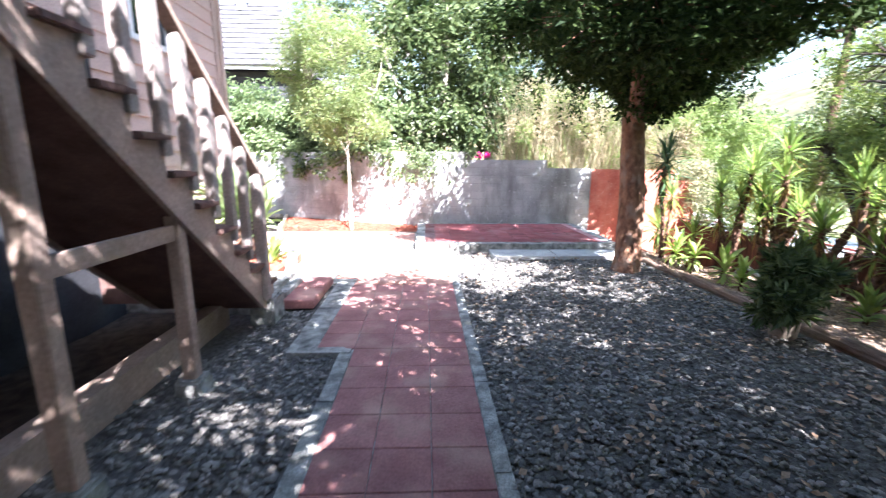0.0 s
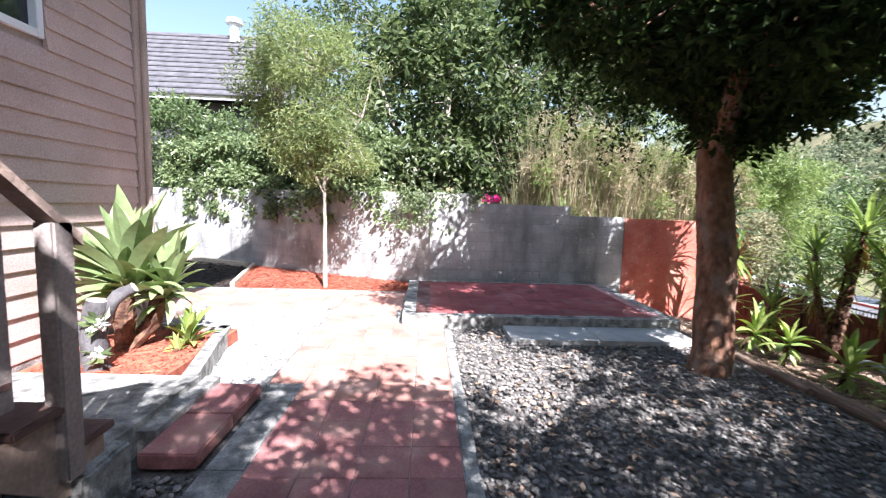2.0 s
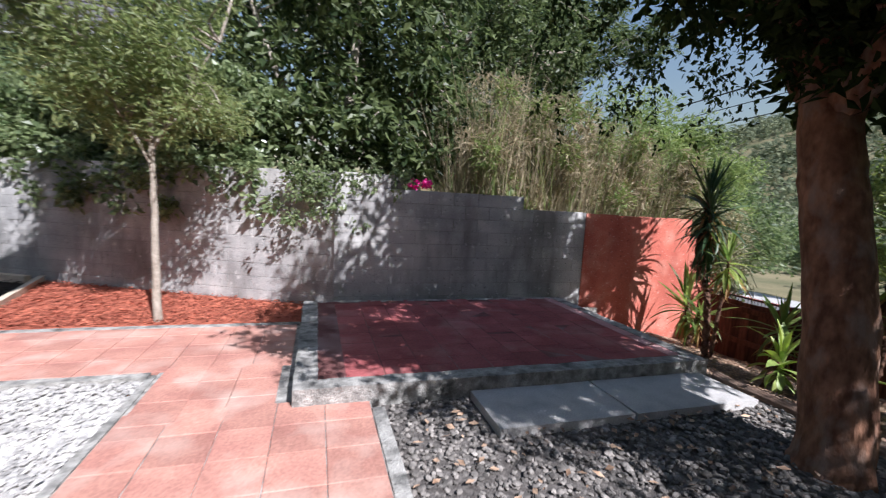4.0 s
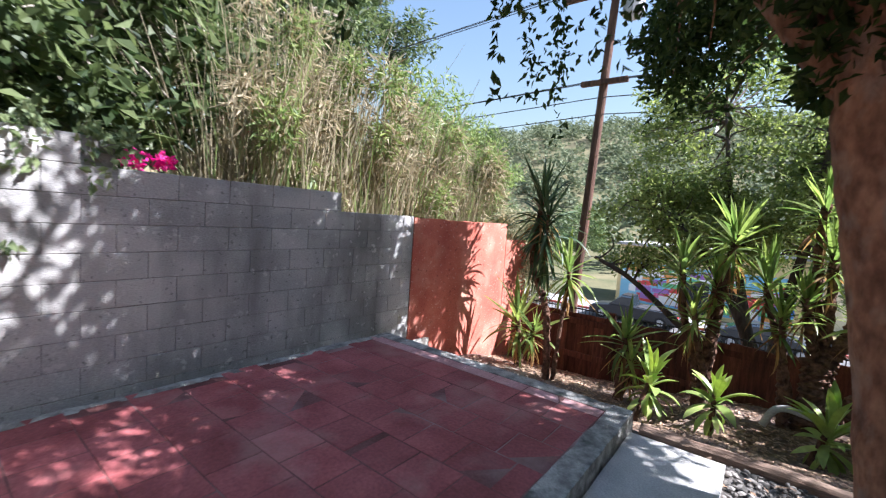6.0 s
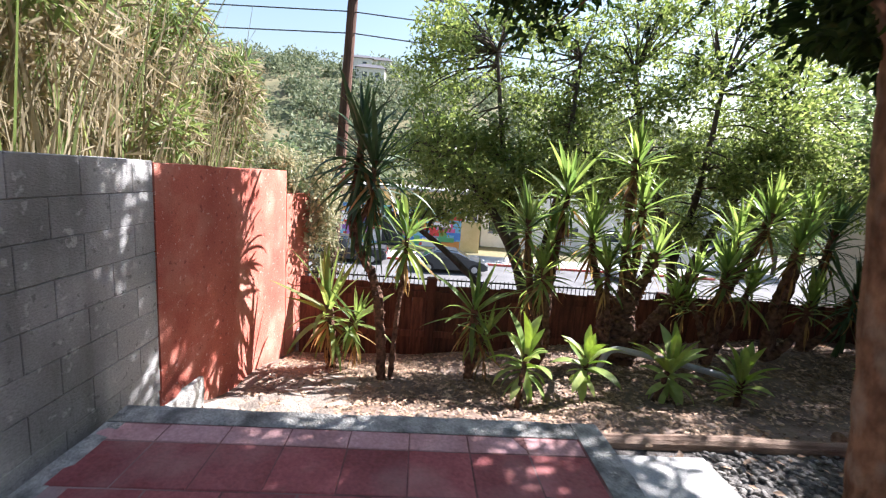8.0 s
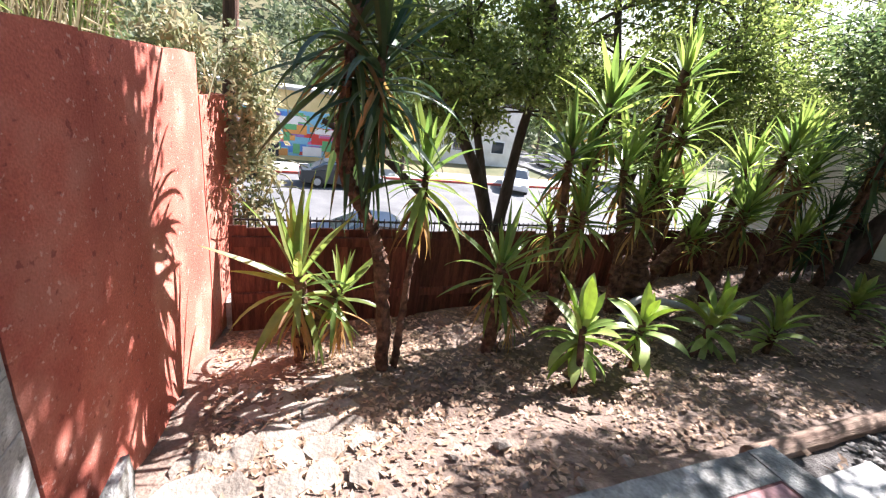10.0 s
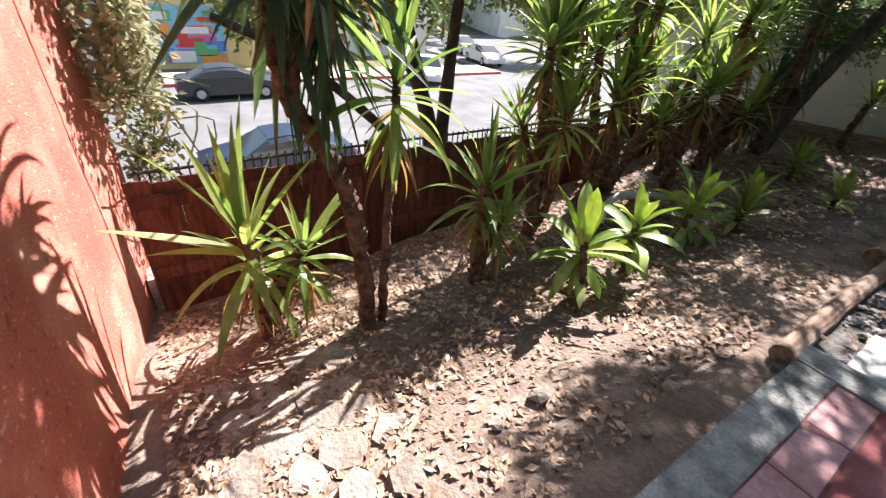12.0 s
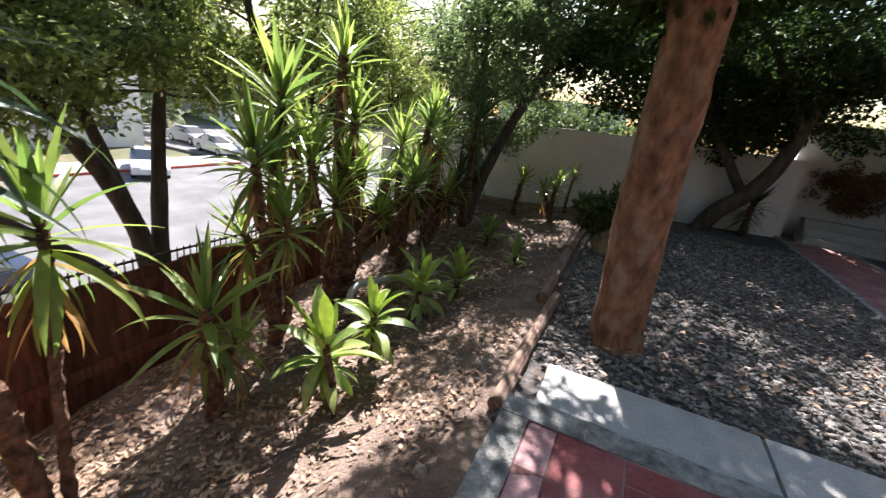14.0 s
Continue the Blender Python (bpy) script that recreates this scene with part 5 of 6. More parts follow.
def reeds(name, x0, x1, y0, y1, count, tops, mat, label, seed, width=0.02):
    """Upright stalks with narrow blades; tops(x) gives their height."""
    r = np.random.default_rng(seed)
    xs, ys = r.uniform(x0, x1, count), r.uniform(y0, y1, count)
    verts, faces = [], []
    for i in range(count):
        h = tops(xs[i]) * r.uniform(0.55, 1.05)
        z0 = land(xs[i], ys[i]) - 0.1
        lean = r.normal(0, 0.13, 2) * h
        a = r.uniform(0, 6.28)
        w = width * r.uniform(0.5, 1.4)
        dx, dy = math.cos(a) * w, math.sin(a) * w
        k = len(verts)
        for j in range(5):
            t = j / 4
            q = (1 - t * 0.85)
            x, y, z = xs[i] + lean[0] * t * t, ys[i] + lean[1] * t * t, z0 + (h - z0) * t * (1 - 0.05 * t)
            verts += [(x - dx * q, y - dy * q, z), (x + dx * q, y + dy * q, z)]
        faces += [(k + 2 * j, k + 2 * j + 1, k + 2 * j + 3, k + 2 * j + 2) for j in range(4)]
    return whole(name, (verts, faces), mat, label, "reeds", kind="stuff")


def reed_top(x):
    return 4.3 - 0.32 * max(0, x - 3.2) - 1.6 * max(0, 2.9 - x)


reeds("dry_reeds", 2.2, 7.6, 11.75, 13.6, 2600, reed_top, M_REED, "tall dry tan reeds behind the wall", 101, 0.013)
reeds("green_reeds", 2.0, 7.8, 11.7, 13.4, 700, lambda x: reed_top(x) * 0.92, M_LBRIGHT, "green stalks among the dry reeds", 102, 0.014)
ctr, rad = [], []
for k in range(150):
    x = rs_.uniform(2.4, 7.6)
    ctr.append((x, rs_.uniform(11.6, 13.3), rs_.uniform(1.3, reed_top(x) * 0.95)))
    rad.append((0.22, 0.22, 0.32))
whole("reed_leaves", leaves(ctr, rad, 15000, 0.20, 0.022, 103, 0, 0.2), M_REED, "dry narrow leaves of the reeds", "reeds", kind="stuff")
whole("reed_green_leaves", leaves(ctr[::2], rad[::2], 14000, 0.16, 0.03, 104, 0, 0.3), M_LBRIGHT, "green narrow leaves among the reeds", "reeds", kind="stuff")
ctr, rad = clumps_in((8.4, 14.0, 2.6), (2.4, 1.0, 1.7), 90, 0.42, 105, 0.3)
c2, r2 = clumps_in((7.4, 13.4, 4.0), (1.6, 0.7, 0.7), 26, 0.28, 106, 0.3)
c3, r3 = clumps_in((9.9, 14.0, 2.2), (1.6, 0.9, 2.0), 70, 0.42, 119, 0.3)
whole("bamboo", leaves(ctr + c2 + c3, rad + r2 + r3, 22000, 0.15, 0.04, 107, 0, 0.35), M_LBRIGHT, "bright green bamboo foliage beyond the red wall", "bamboo", kind="stuff")
ctr, rad = clumps_in((13.0, 17.5, 1.2), (5.0, 2.5, 2.6), 150, 0.7, 108, 0.3)
whole("bank_shrubs", leaves(ctr, rad, 16000, 0.2, 0.1, 109), M_LMID, "shrubs on the bank beside the pole", "shrubs", kind="stuff")
ctr, rad = clumps_in((1.62, 11.75, 1.93), (0.24, 0.14, 0.06), 12, 0.06, 110, 0.2)
whole("bougainvillea", leaves(ctr, rad, 170, 0.05, 0.04, 111), M_PINK, "magenta bougainvillea blossoms above the wall", "flowers", kind="stuff")
# dry vine on the end of the red wall
ctr, rad = [], []
for k in range(120):
    t = rs_.random()
    ctr.append((6.86 + 0.5 * rs_.random() ** 0.8, 10.80 - 0.28 * rs_.random(), 1.75 - 2.0 * t * rs_.random() ** 0.5))
    rad.append((0.16, 0.11, 0.16))
for k in range(46):
    ctr.append((rs_.uniform(6.6, 7.5), rs_.uniform(10.95, 11.35), rs_.uniform(1.25, 1.8)))
    rad.append((0.2, 0.15, 0.14))
vine = thing("vine", (6.9, 10.8, -0.5), "half-dry vine hanging over the end of the red wall", "vine")
part("foliage", leaves(ctr, rad, 5200, 0.062, 0.036, 112, 0, 0.5), M_LVINE, vine)["kind"] = "stuff"
tw = []
for k in range(60):
    c = Vector(ctr[rs_.randrange(len(ctr))])
    tw.append(tube(bend([c, c + Vector((rs_.uniform(-0.2, 0.3), rs_.uniform(-0.3, 0.1), rs_.uniform(-0.1, 0.1))), c + Vector((rs_.uniform(-0.2, 0.5), rs_.uniform(-0.4, 0.1), rs_.uniform(-0.5, 0.1)))], 3), [0.006] * 7, 4))
part("stemwork", joined(*tw), M_LVINE, vine)["kind"] = "stuff"


# sword leaves and fleshy leaves: one blade along +z that bends towards +x
def blade(length, width, bow, fold, mat, steps=7, waist=0.35, thick=0.0):
    verts, faces = [], []
    x = z = 0.0
    for j in range(steps + 1):
        t = j / steps
        ang = bow * t ** 1.2
        w = width / 2 * (0.6 + 0.4 * min(1, t / waist)) * (1 - max(0, (t - waist) / (1 - waist)) ** 1.8)
        nx, nz = math.cos(ang), -math.sin(ang)
        verts += [(x - nx * fold * w, -w, z - nz * fold * w), (x + nx * thick * (1 - t), 0, z + nz * thick * (1 - t)), (x - nx * fold * w, w, z - nz * fold * w)]
        if thick:
            verts.append((x - nx * 0.004, 0, z - nz * 0.004))
        x += math.sin(ang) * length / steps
        z += math.cos(ang) * length / steps
    n = 4 if thick else 3
    for j in range(steps):
        a = j * n
        faces += [(a, a + 1, a + n + 1, a + n), (a + 1, a + 2, a + n + 2, a + n + 1)]
        if thick:
            faces += [(a + 2, a + 3, a + n + 3, a + n + 2), (a + 3, a, a + n, a + n + 3)]
    return mesh_of((verts, faces), mat, True)


YB = [blade(0.54, 0.060, b, f_, M_YLEAF) for b, f_ in ((0.10, 0.5), (0.3, 0.4), (0.6, 0.35), (1.0, 0.3), (0.9, 0.3))]
YW = [blade(0.58, 0.060, b, f_, M_YLEAF, 8) for b, f_ in ((0.12, 0.45), (0.5, 0.35), (1.2, 0.3), (0.7, 0.25))]
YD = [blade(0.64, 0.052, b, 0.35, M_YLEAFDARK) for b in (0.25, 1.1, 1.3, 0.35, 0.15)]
YDRY = [blade(0.46, 0.036, b, 0.6, M_DRY) for b in (0.3, 0.8)]
AB = [blade(0.36, 0.086, b, f_, M_AGAVE, 8, 0.55, 0.010) for b, f_ in ((0.25, 0.5), (0.8, 0.4), (1.2, 0.3), (0.6, 0.25))]
ABB = [blade(0.56, 0.14, b, 0.35, M_AGAVEBLUE, 8, 0.5, 0.016) for b in (0.2, 0.55, 1.0)]


def rosette(root, at, lean, n, kinds, scale, lo, hi, rnd, name="leaf", neck=0.10):
    """Leaves round a growing point, from upright (lo degrees) to hanging (hi), attached down a neck."""
    for k in range(n):
        t = (k + rnd.random()) / n
        me = kinds[min(len(kinds) - 1, max(0, int(t * len(kinds) + rnd.uniform(-0.7, 0.7))))]
        tilt = radians(lo + (hi - lo) * t ** 1.1 + rnd.uniform(-12, 12))
        s = scale * rnd.uniform(0.62, 1.18) * (0.75 + 0.35 * math.sin(math.pi * min(1, t + 0.2)))
        m = Matrix.Translation(Vector(at) + lean.to_3x3() @ Vector((0, 0, -neck * t * scale))) @ lean @ pose(0, 0, 0, 0, 0, k * 137.5 + rnd.uniform(-25, 25)) @ Matrix.Rotation(tilt, 4, "Y") @ pose(0.015, 0, 0, 0, 0, rnd.uniform(-25, 25)) @ Matrix.Scale(s, 4)
        piece(name, me, m, root)


def yucca(base, stems, label, seed, kinds=None):
    """stems: (points after the base, radius, leaves, scale, lo, hi, dry leaves)."""
    rnd = random.Random(seed)
    root = thing("yucca", base, label, "yucca plant", "yuccas along the fence")
    for i, (pts, r, n, s, lo, hi, dry) in enumerate(stems):
        own = kinds or YB
        line = bend([base] + pts, 14, 0.004, seed)
        part("trunk", tube(line, [r * 0.8 * (1.25 - 0.4 * i / (len(line) - 1)) * (1.14 if i % 2 else 0.92) for i in range(len(line))], 9, 0.5, True, 22), M_YTRUNK, root)
        d = (line[-1] - line[-8]).normalized()
        lean = Vector((0, 0, 1)).rotation_difference((d + Vector((0, 0, 1.2))).normalized()).to_matrix().to_4x4()
        rosette(root, line[-1], lean, n if own is not YD else int(n * 1.3), own, s * rnd.uniform(0.85, 1.1), lo, hi, rnd, "leaf", 0.5 if own is YD else 0.26)
        if own is YD:
            rosette(root, line[-1] - Vector((0, 0, 0.10)), lean, int(n * 0.4), YD[3:], s * 1.0, 128, 178, rnd, "leaf", 0.7)
        if dry:
            rosette(root, line[-1] - Vector((0, 0, 0.16)), Matrix.Identity(4), dry, YDRY, s * 0.9, 120, 172, rnd, "dry_leaf", 0.3)
    return root


def gz(x, y):
    return land(x, y) - 0.06


def B(x, y):
    return (x, y, gz(x, y))


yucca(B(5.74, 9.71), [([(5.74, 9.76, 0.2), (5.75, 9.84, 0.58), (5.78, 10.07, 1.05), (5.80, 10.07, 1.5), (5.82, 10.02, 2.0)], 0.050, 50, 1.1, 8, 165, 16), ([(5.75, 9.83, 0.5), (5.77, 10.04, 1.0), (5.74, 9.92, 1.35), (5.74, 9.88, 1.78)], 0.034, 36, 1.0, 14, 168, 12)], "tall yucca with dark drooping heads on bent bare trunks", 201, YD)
yucca(B(5.74, 9.62), [([(5.75, 9.58, 0.28), (5.76, 9.54, 0.75), (5.75, 9.53, 1.12)], 0.030, 36, 1.1, 14, 150, 10)], "slender yucca with one bright sunlit head", 206, YW)
yucca(B(5.98, 10.28), [([(5.96, 10.3, 0.02), (5.95, 10.33, 0.26)], 0.05, 34, 1.05, 4, 135, 18), ([(5.98, 10.15, -0.1), (5.93, 10.02, 0.14)], 0.04, 30, 0.9, 6, 150, 14)], "low yucca clump with broad arching leaves beside the red wall", 202, YW)
yucca(B(5.80, 8.78), [([(5.82, 8.78, -0.1), (5.86, 8.76, 0.34)], 0.055, 36, 1.05, 4, 165, 16), ([(5.78, 8.72, -0.15), (5.74, 8.64, 0.10)], 0.035, 22, 0.85, 10, 150, 8)], "yucca with drooping lower leaves by the fence", 203, YW)
yucca(B(6.08, 7.98), [([(6.14, 7.9, 0.14), (6.18, 7.86, 0.9), (6.2, 7.78, 1.68)], 0.055, 48, 1.0, 6, 120, 14), ([(6.1, 7.93, 0.2), (6.14, 7.93, 0.7), (6.16, 7.92, 1.14)], 0.048, 46, 0.95, 6, 125, 12), ([(6.05, 8.06, 0.2), (5.98, 8.2, 0.75), (5.98, 8.26, 1.30)], 0.045, 42, 0.95, 6, 110, 12), ([(6.0, 7.9, -0.1), (5.9, 8.0, 0.36), (5.86, 8.08, 0.80)], 0.04, 32, 0.85, 8, 150, 14), ([(6.12, 8.02, 0.1), (6.28, 8.1, 0.6)], 0.04, 30, 0.8, 8, 150, 12)], "many-headed yucca with bright green heads above dry skirts", 204)
yucca(B(6.15, 7.18), [([(6.18, 7.22, 0.1), (6.2, 7.28, 0.5), (6.2, 7.42, 0.95), (6.2, 7.45, 1.22)], 0.05, 46, 0.95, 6, 120, 12), ([(6.1, 7.16, 0.0), (6.05, 7.24, 0.4), (6.04, 7.3, 0.85)], 0.04, 34, 0.85, 8, 115, 8)], "yucca with a curved bare stem and a sunlit head", 205)
yucca(B(6.22, 6.92), [([(6.21, 6.94, 0.0), (6.2, 6.97, 0.42)], 0.17, 0, 1, 6, 90, 0), ([(6.24, 6.95, 0.2), (6.2, 7.0, 0.6), (6.22, 7.05, 1.3), (6.2, 7.06, 2.05)], 0.065, 40, 0.95, 6, 112, 10), ([(6.2, 6.93, 0.2), (6.18, 6.92, 0.7), (6.12, 6.95, 1.58)], 0.06, 40, 0.9, 6, 112, 10), ([(6.18, 6.98, 0.3), (6.08, 7.06, 0.75), (6.05, 7.12, 1.08)], 0.06, 40, 0.85, 6, 110, 8), ([(6.2, 6.9, 0.3), (6.2, 6.78, 0.65), (6.2, 6.66, 1.0)], 0.09, 32, 0.8, 8, 105, 4), ([(6.22, 6.75, -0.1), (6.2, 6.45, 0.35), (6.2, 6.16, 0.80)], 0.085, 28, 0.75, 8, 95, 3), ([(6.21, 6.7, 0.0), (6.19, 6.45, 0.3), (6.12, 6.40, 0.52)], 0.04, 26, 0.6, 8, 90, 2)], "old yucca with a thick dark forked trunk and many heads", 222)
yucca(B(6.0, 6.0), [([(6.0, 5.98, 0.3), (5.94, 5.98, 0.92)], 0.055, 50, 0.95, 6, 100, 10), ([(6.1, 5.85, 0.5), (6.1, 5.6, 1.1), (6.0, 5.55, 1.55)], 0.06, 48, 0.95, 6, 100, 8), ([(6.05, 6.1, 0.2), (6.15, 6.25, 0.5)], 0.04, 30, 0.7, 8, 100, 4)], "stout yucca with several leafy heads by the fence", 207)
yucca(B(6.1, 5.2), [([(6.1, 5.2, 0.4), (6.05, 5.1, 1.25)], 0.06, 48, 0.95, 6, 110, 10), ([(6.2, 5.0, 0.4), (6.3, 4.8, 1.6)], 0.06, 44, 0.95, 6, 110, 8), ([(6.0, 5.0, 0.1), (5.95, 4.9, 0.6)], 0.05, 34, 0.8, 8, 100, 4)], "dense yucca clump in shade along the fence", 208)
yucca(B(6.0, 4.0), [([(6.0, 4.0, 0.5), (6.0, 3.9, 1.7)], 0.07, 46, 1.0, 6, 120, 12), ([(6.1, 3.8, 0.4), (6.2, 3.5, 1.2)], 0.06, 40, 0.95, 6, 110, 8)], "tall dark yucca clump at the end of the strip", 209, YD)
yucca(B(6.3, 5.7), [([(6.3, 5.7, 0.5), (6.35, 5.6, 1.3)], 0.05, 44, 1.0, 6, 115, 10), ([(6.3, 5.5, 0.2), (6.25, 5.4, 0.7)], 0.045, 36, 0.9, 6, 115, 8)], "dense yucca heads in front of the fence", 223)
yucca(B(6.35, 4.5), [([(6.35, 4.5, 0.5), (6.35, 4.4, 1.4)], 0.055, 44, 1.0, 6, 120, 10), ([(6.2, 4.3, 0.2), (6.1, 4.2, 0.8)], 0.05, 38, 0.9, 6, 115, 8)], "dark-leaved yucca clump under the trees", 224, YD)
yucca(B(5.6, 2.2), [([(5.6, 2.2, 0.2), (5.55, 2.15, 0.6)], 0.05, 34, 0.8, 6, 100, 4)], "yucca in the far corner of the strip", 210)
yucca(B(4.75, 1.3), [([(4.75, 1.3, 0.3), (4.7, 1.3, 0.75)], 0.035, 28, 0.55, 10, 90, 2)], "small palm-like yucca near the white wall", 211)
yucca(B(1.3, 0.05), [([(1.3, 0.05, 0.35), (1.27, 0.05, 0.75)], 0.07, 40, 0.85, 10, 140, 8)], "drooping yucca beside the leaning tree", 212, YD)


def agave(base, stems, label, seed, kinds, group="agaves in the planting strip"):
    rnd = random.Random(seed)
    root = thing("agave", base, label, "agave plant", group)
    for pts, r, n, s, hi in stems:
        line = bend([base] + pts, 5, 0.004, seed)
        part("stem", tube(line, [r] * len(line), 8, 0.4, True, 18), M_YTRUNK, root)
        rosette(root, line[-1], Matrix.Identity(4), int(n * 1.4), kinds, s, 6, hi, rnd, "leaf", 0.22)
    return root


agave(B(5.08, 8.42), [([(5.15, 8.38, -0.16), (5.26, 8.33, 0.08)], 0.026, 20, 1.08, 150)], "pale green agave on a leaning stem", 301, AB)
agave(B(5.22, 7.76), [([(5.23, 7.75, -0.14), (5.25, 7.75, 0.09)], 0.026, 19, 1.0, 155)], "yellow-green agave with drooping lower leaves", 302, AB)
agave(B(5.26, 7.02), [([(5.26, 6.95, -0.14), (5.26, 6.9, 0.05)], 0.026, 20, 1.05, 135)], "yellow-green agave rosette growing in leaf litter", 303, AB)
agave(B(5.10, 6.3), [([(5.1, 6.3, 0.03)], 0.03, 22, 0.9, 90)], "dark grey-green agave in shade", 304, AB)
agave(B(5.35, 4.6), [([(5.35, 4.6, 0.1)], 0.03, 20, 0.9, 85)], "grey-green agave growing in shade", 305, AB)
agave(B(4.75, 5.2), [([(4.75, 5.2, 0.08)], 0.03, 16, 0.8, 85)], "small agave beside the edging logs", 306, AB)
PG = "agaves in the mulch planter"
agave((-2.95, 6.75, 0.12), [([(-2.95, 6.75, 0.5), (-2.9, 6.75, 1.0)], 0.09, 40, 1.38, 72), ([(-2.75, 6.85, 0.4), (-2.6, 6.9, 0.88)], 0.08, 30, 1.05, 95), ([(-3.1, 6.9, 0.45), (-3.15, 7.0, 0.8)], 0.08, 26, 1.05, 85)], "large grey-green agave cluster on thick old stems", 307, ABB, PG)
agave((-2.42, 6.95, 0.12), [([(-2.42, 6.95, 0.25)], 0.035, 22, 0.95, 95)], "light green agave rosette in red mulch", 308, AB, PG)
agave((-2.40, 6.70, 0.12), [([(-2.40, 6.70, 0.16)], 0.03, 14, 0.5, 100)], "small yellowish agave offset in red mulch", 309, AB, PG)

# sculpted stump with flowers, beside the large agave
stump = thing("stump_ornament", (-2.85, 6.2, 0.12), "dark cast-stone stump ornament with cut branches and white flowers", "ornament")
for pts, r in (([(-2.85, 6.2, 0.12), (-2.86, 6.2, 0.5), (-2.82, 6.22, 0.78)], 0.10), ([(-2.83, 6.22, 0.55), (-2.72, 6.3, 0.78), (-2.58, 6.36, 0.88)], 0.06), ([(-2.88, 6.2, 0.4), (-3.02, 6.15, 0.62)], 0.05)):
    line = bend(pts, 6)
    limb = part("branch", tube(line, [r * (1.15 - 0.3 * i / (len(line) - 1)) for i in range(len(line))], 12, 0.3, True, 12), M_SCULPT, stump, smooth=True)
    e, d = line[-1], (line[-1] - line[-2]).normalized()
    part("cut_face", tube([e - d * 0.002, e + d * 0.008], [r * 0.84, r * 0.8], 12), M_CUT, limb)
for p in ((-2.74, 6.1, 0.30), (-2.74, 6.12, 0.58)):
    c = [(p[0], p[1], p[2])]
    part("flower", leaves(c, [(0.03, 0.03, 0.03)], 26, 0.07, 0.05, int(p[2] * 100)), M_PETAL, stump)
    part("flower_leaf", leaves(c, [(0.05, 0.05, 0.07)], 12, 0.12, 0.05, int(p[2] * 90)), M_LMID, stump)

# potted bush
pot = thing("potted_bush", (3.78, 4.0, 0), "dark bushy shrub in a beige pot at the gravel's edge", "potted plant")
part("pot", tube([(3.78, 4.0, -0.03), (3.78, 4.0, 0.0), (3.78, 4.0, 0.34), (3.78, 4.0, 0.36), (3.78, 4.0, 0.40), (3.78, 4.0, 0.40), (3.78, 4.0, 0.33)], [0.10, 0.12, 0.155, 0.175, 0.175, 0.15, 0.145], 20), M_POT, pot, smooth=True)
a, b = [], []
for k, (c, r, n) in enumerate((((3.76, 4.0, 0.66), (0.16, 0.16, 0.30), 20), ((3.98, 4.1, 0.50), (0.20, 0.17, 0.20), 16), ((3.58, 3.95, 0.44), (0.17, 0.16, 0.24), 16), ((3.60, 3.82, 0.40), (0.24, 0.12, 0.18), 14), ((4.08, 3.98, 0.66), (0.14, 0.10, 0.12), 7))):
    ca, cb = clumps_in(c, r, n, 0.10, 401 + 10 * k, 0.2)
    a += ca
    b += cb
part("foliage", leaves(a, b, 3000, 0.15, 0.045, 402, 0.1, -0.1), M_LGARDEN, pot)["kind"] = "stuff"
part("stem", tube(bend([(3.78, 4.0, 0.3), (3.76, 4.0, 0.5), (3.7, 4.02, 0.7)], 3), [0.03] * 7, 7), M_BARKDARK, pot)

# pipe and fallen branch by the fence
whole("drain_pipe", tube(bend([(5.80, 7.35, -0.28), (5.82, 7.28, -0.12), (5.82, 7.2, -0.06), (5.80, 7.05, -0.06), (5.65, 6.5, -0.12), (5.5, 6.0, -0.19)], 6), [0.035] * 31, 10), M_PVC, "bent grey plastic pipe lying on the soil", "pipe", smooth=True)
yucca(B(4.85, 2.4), [([(4.87, 2.4, 0.3), (4.85, 2.38, 0.62)], 0.05, 36, 0.8, 8, 110, 6), ([(4.95, 2.3, 0.2), (5.1, 2.2, 0.45)], 0.045, 30, 0.7, 8, 110, 4)], "bushy yucca near the white wall", 225)
agave(B(2.75, 0.25), [([(2.75, 0.25, 0.25)], 0.035, 20, 0.9, 110)], "green agave at the foot of the white wall", 310, AB)
ctr, rad = clumps_in((-0.75, -1.66, 1.15), (0.85, 0.14, 0.5), 50, 0.2, 502, 0.2)
whole("dry_hedge", leaves(ctr, rad, 6000, 0.07, 0.035, 503, 0, 0.6), M_LCREEP, "brown drying creeper over the entrance wall", "creeper", kind="stuff")

# ---- ground litter ----
def on_land(x0, x1, y0, y1, n, seed, keep=None):
    r = np.random.default_rng(seed)
    out = []
    while len(out) < n:
        x, y = r.uniform(x0, x1), r.uniform(y0, y1)
        if keep is None or r.random() < keep(x, y):
            out.append((x, y, land(x, y) - 0.045 + 0.03 * noise.noise((x * 2.1, y * 2.1, 0))))
    return out


def litter_density(x, y):
    return (0.25 + 0.75 * smooth01(-0.15, 0.25, noise.noise((x * 1.3, y * 1.3, 5)))) * (0.35 + 0.65 * smooth01(4.5, 5.2, x))


whole("leaf_litter", chips(on_land(4.2, 6.7, 4.0, 10.9, 19000, 601, litter_density), 0.052, 0.023, 602, 0.012), M_LITTER, "dry fallen leaves scattered on the soil", "leaf litter", kind="stuff")
whole("bark_litter", chips(on_land(4.2, 6.7, -0.5, 4.5, 3500, 603), 0.06, 0.025, 604, 0.012), M_LITTER, "dry leaves on the shaded soil", "leaf litter", kind="stuff")
whole("soil_clods", stones(on_land(4.2, 6.7, 2.0, 10.9, 2600, 605), 0.010, 606), M_EARTH, "small clods and pebbles in the soil", "soil", kind="stuff")
rf = random.Random(8)
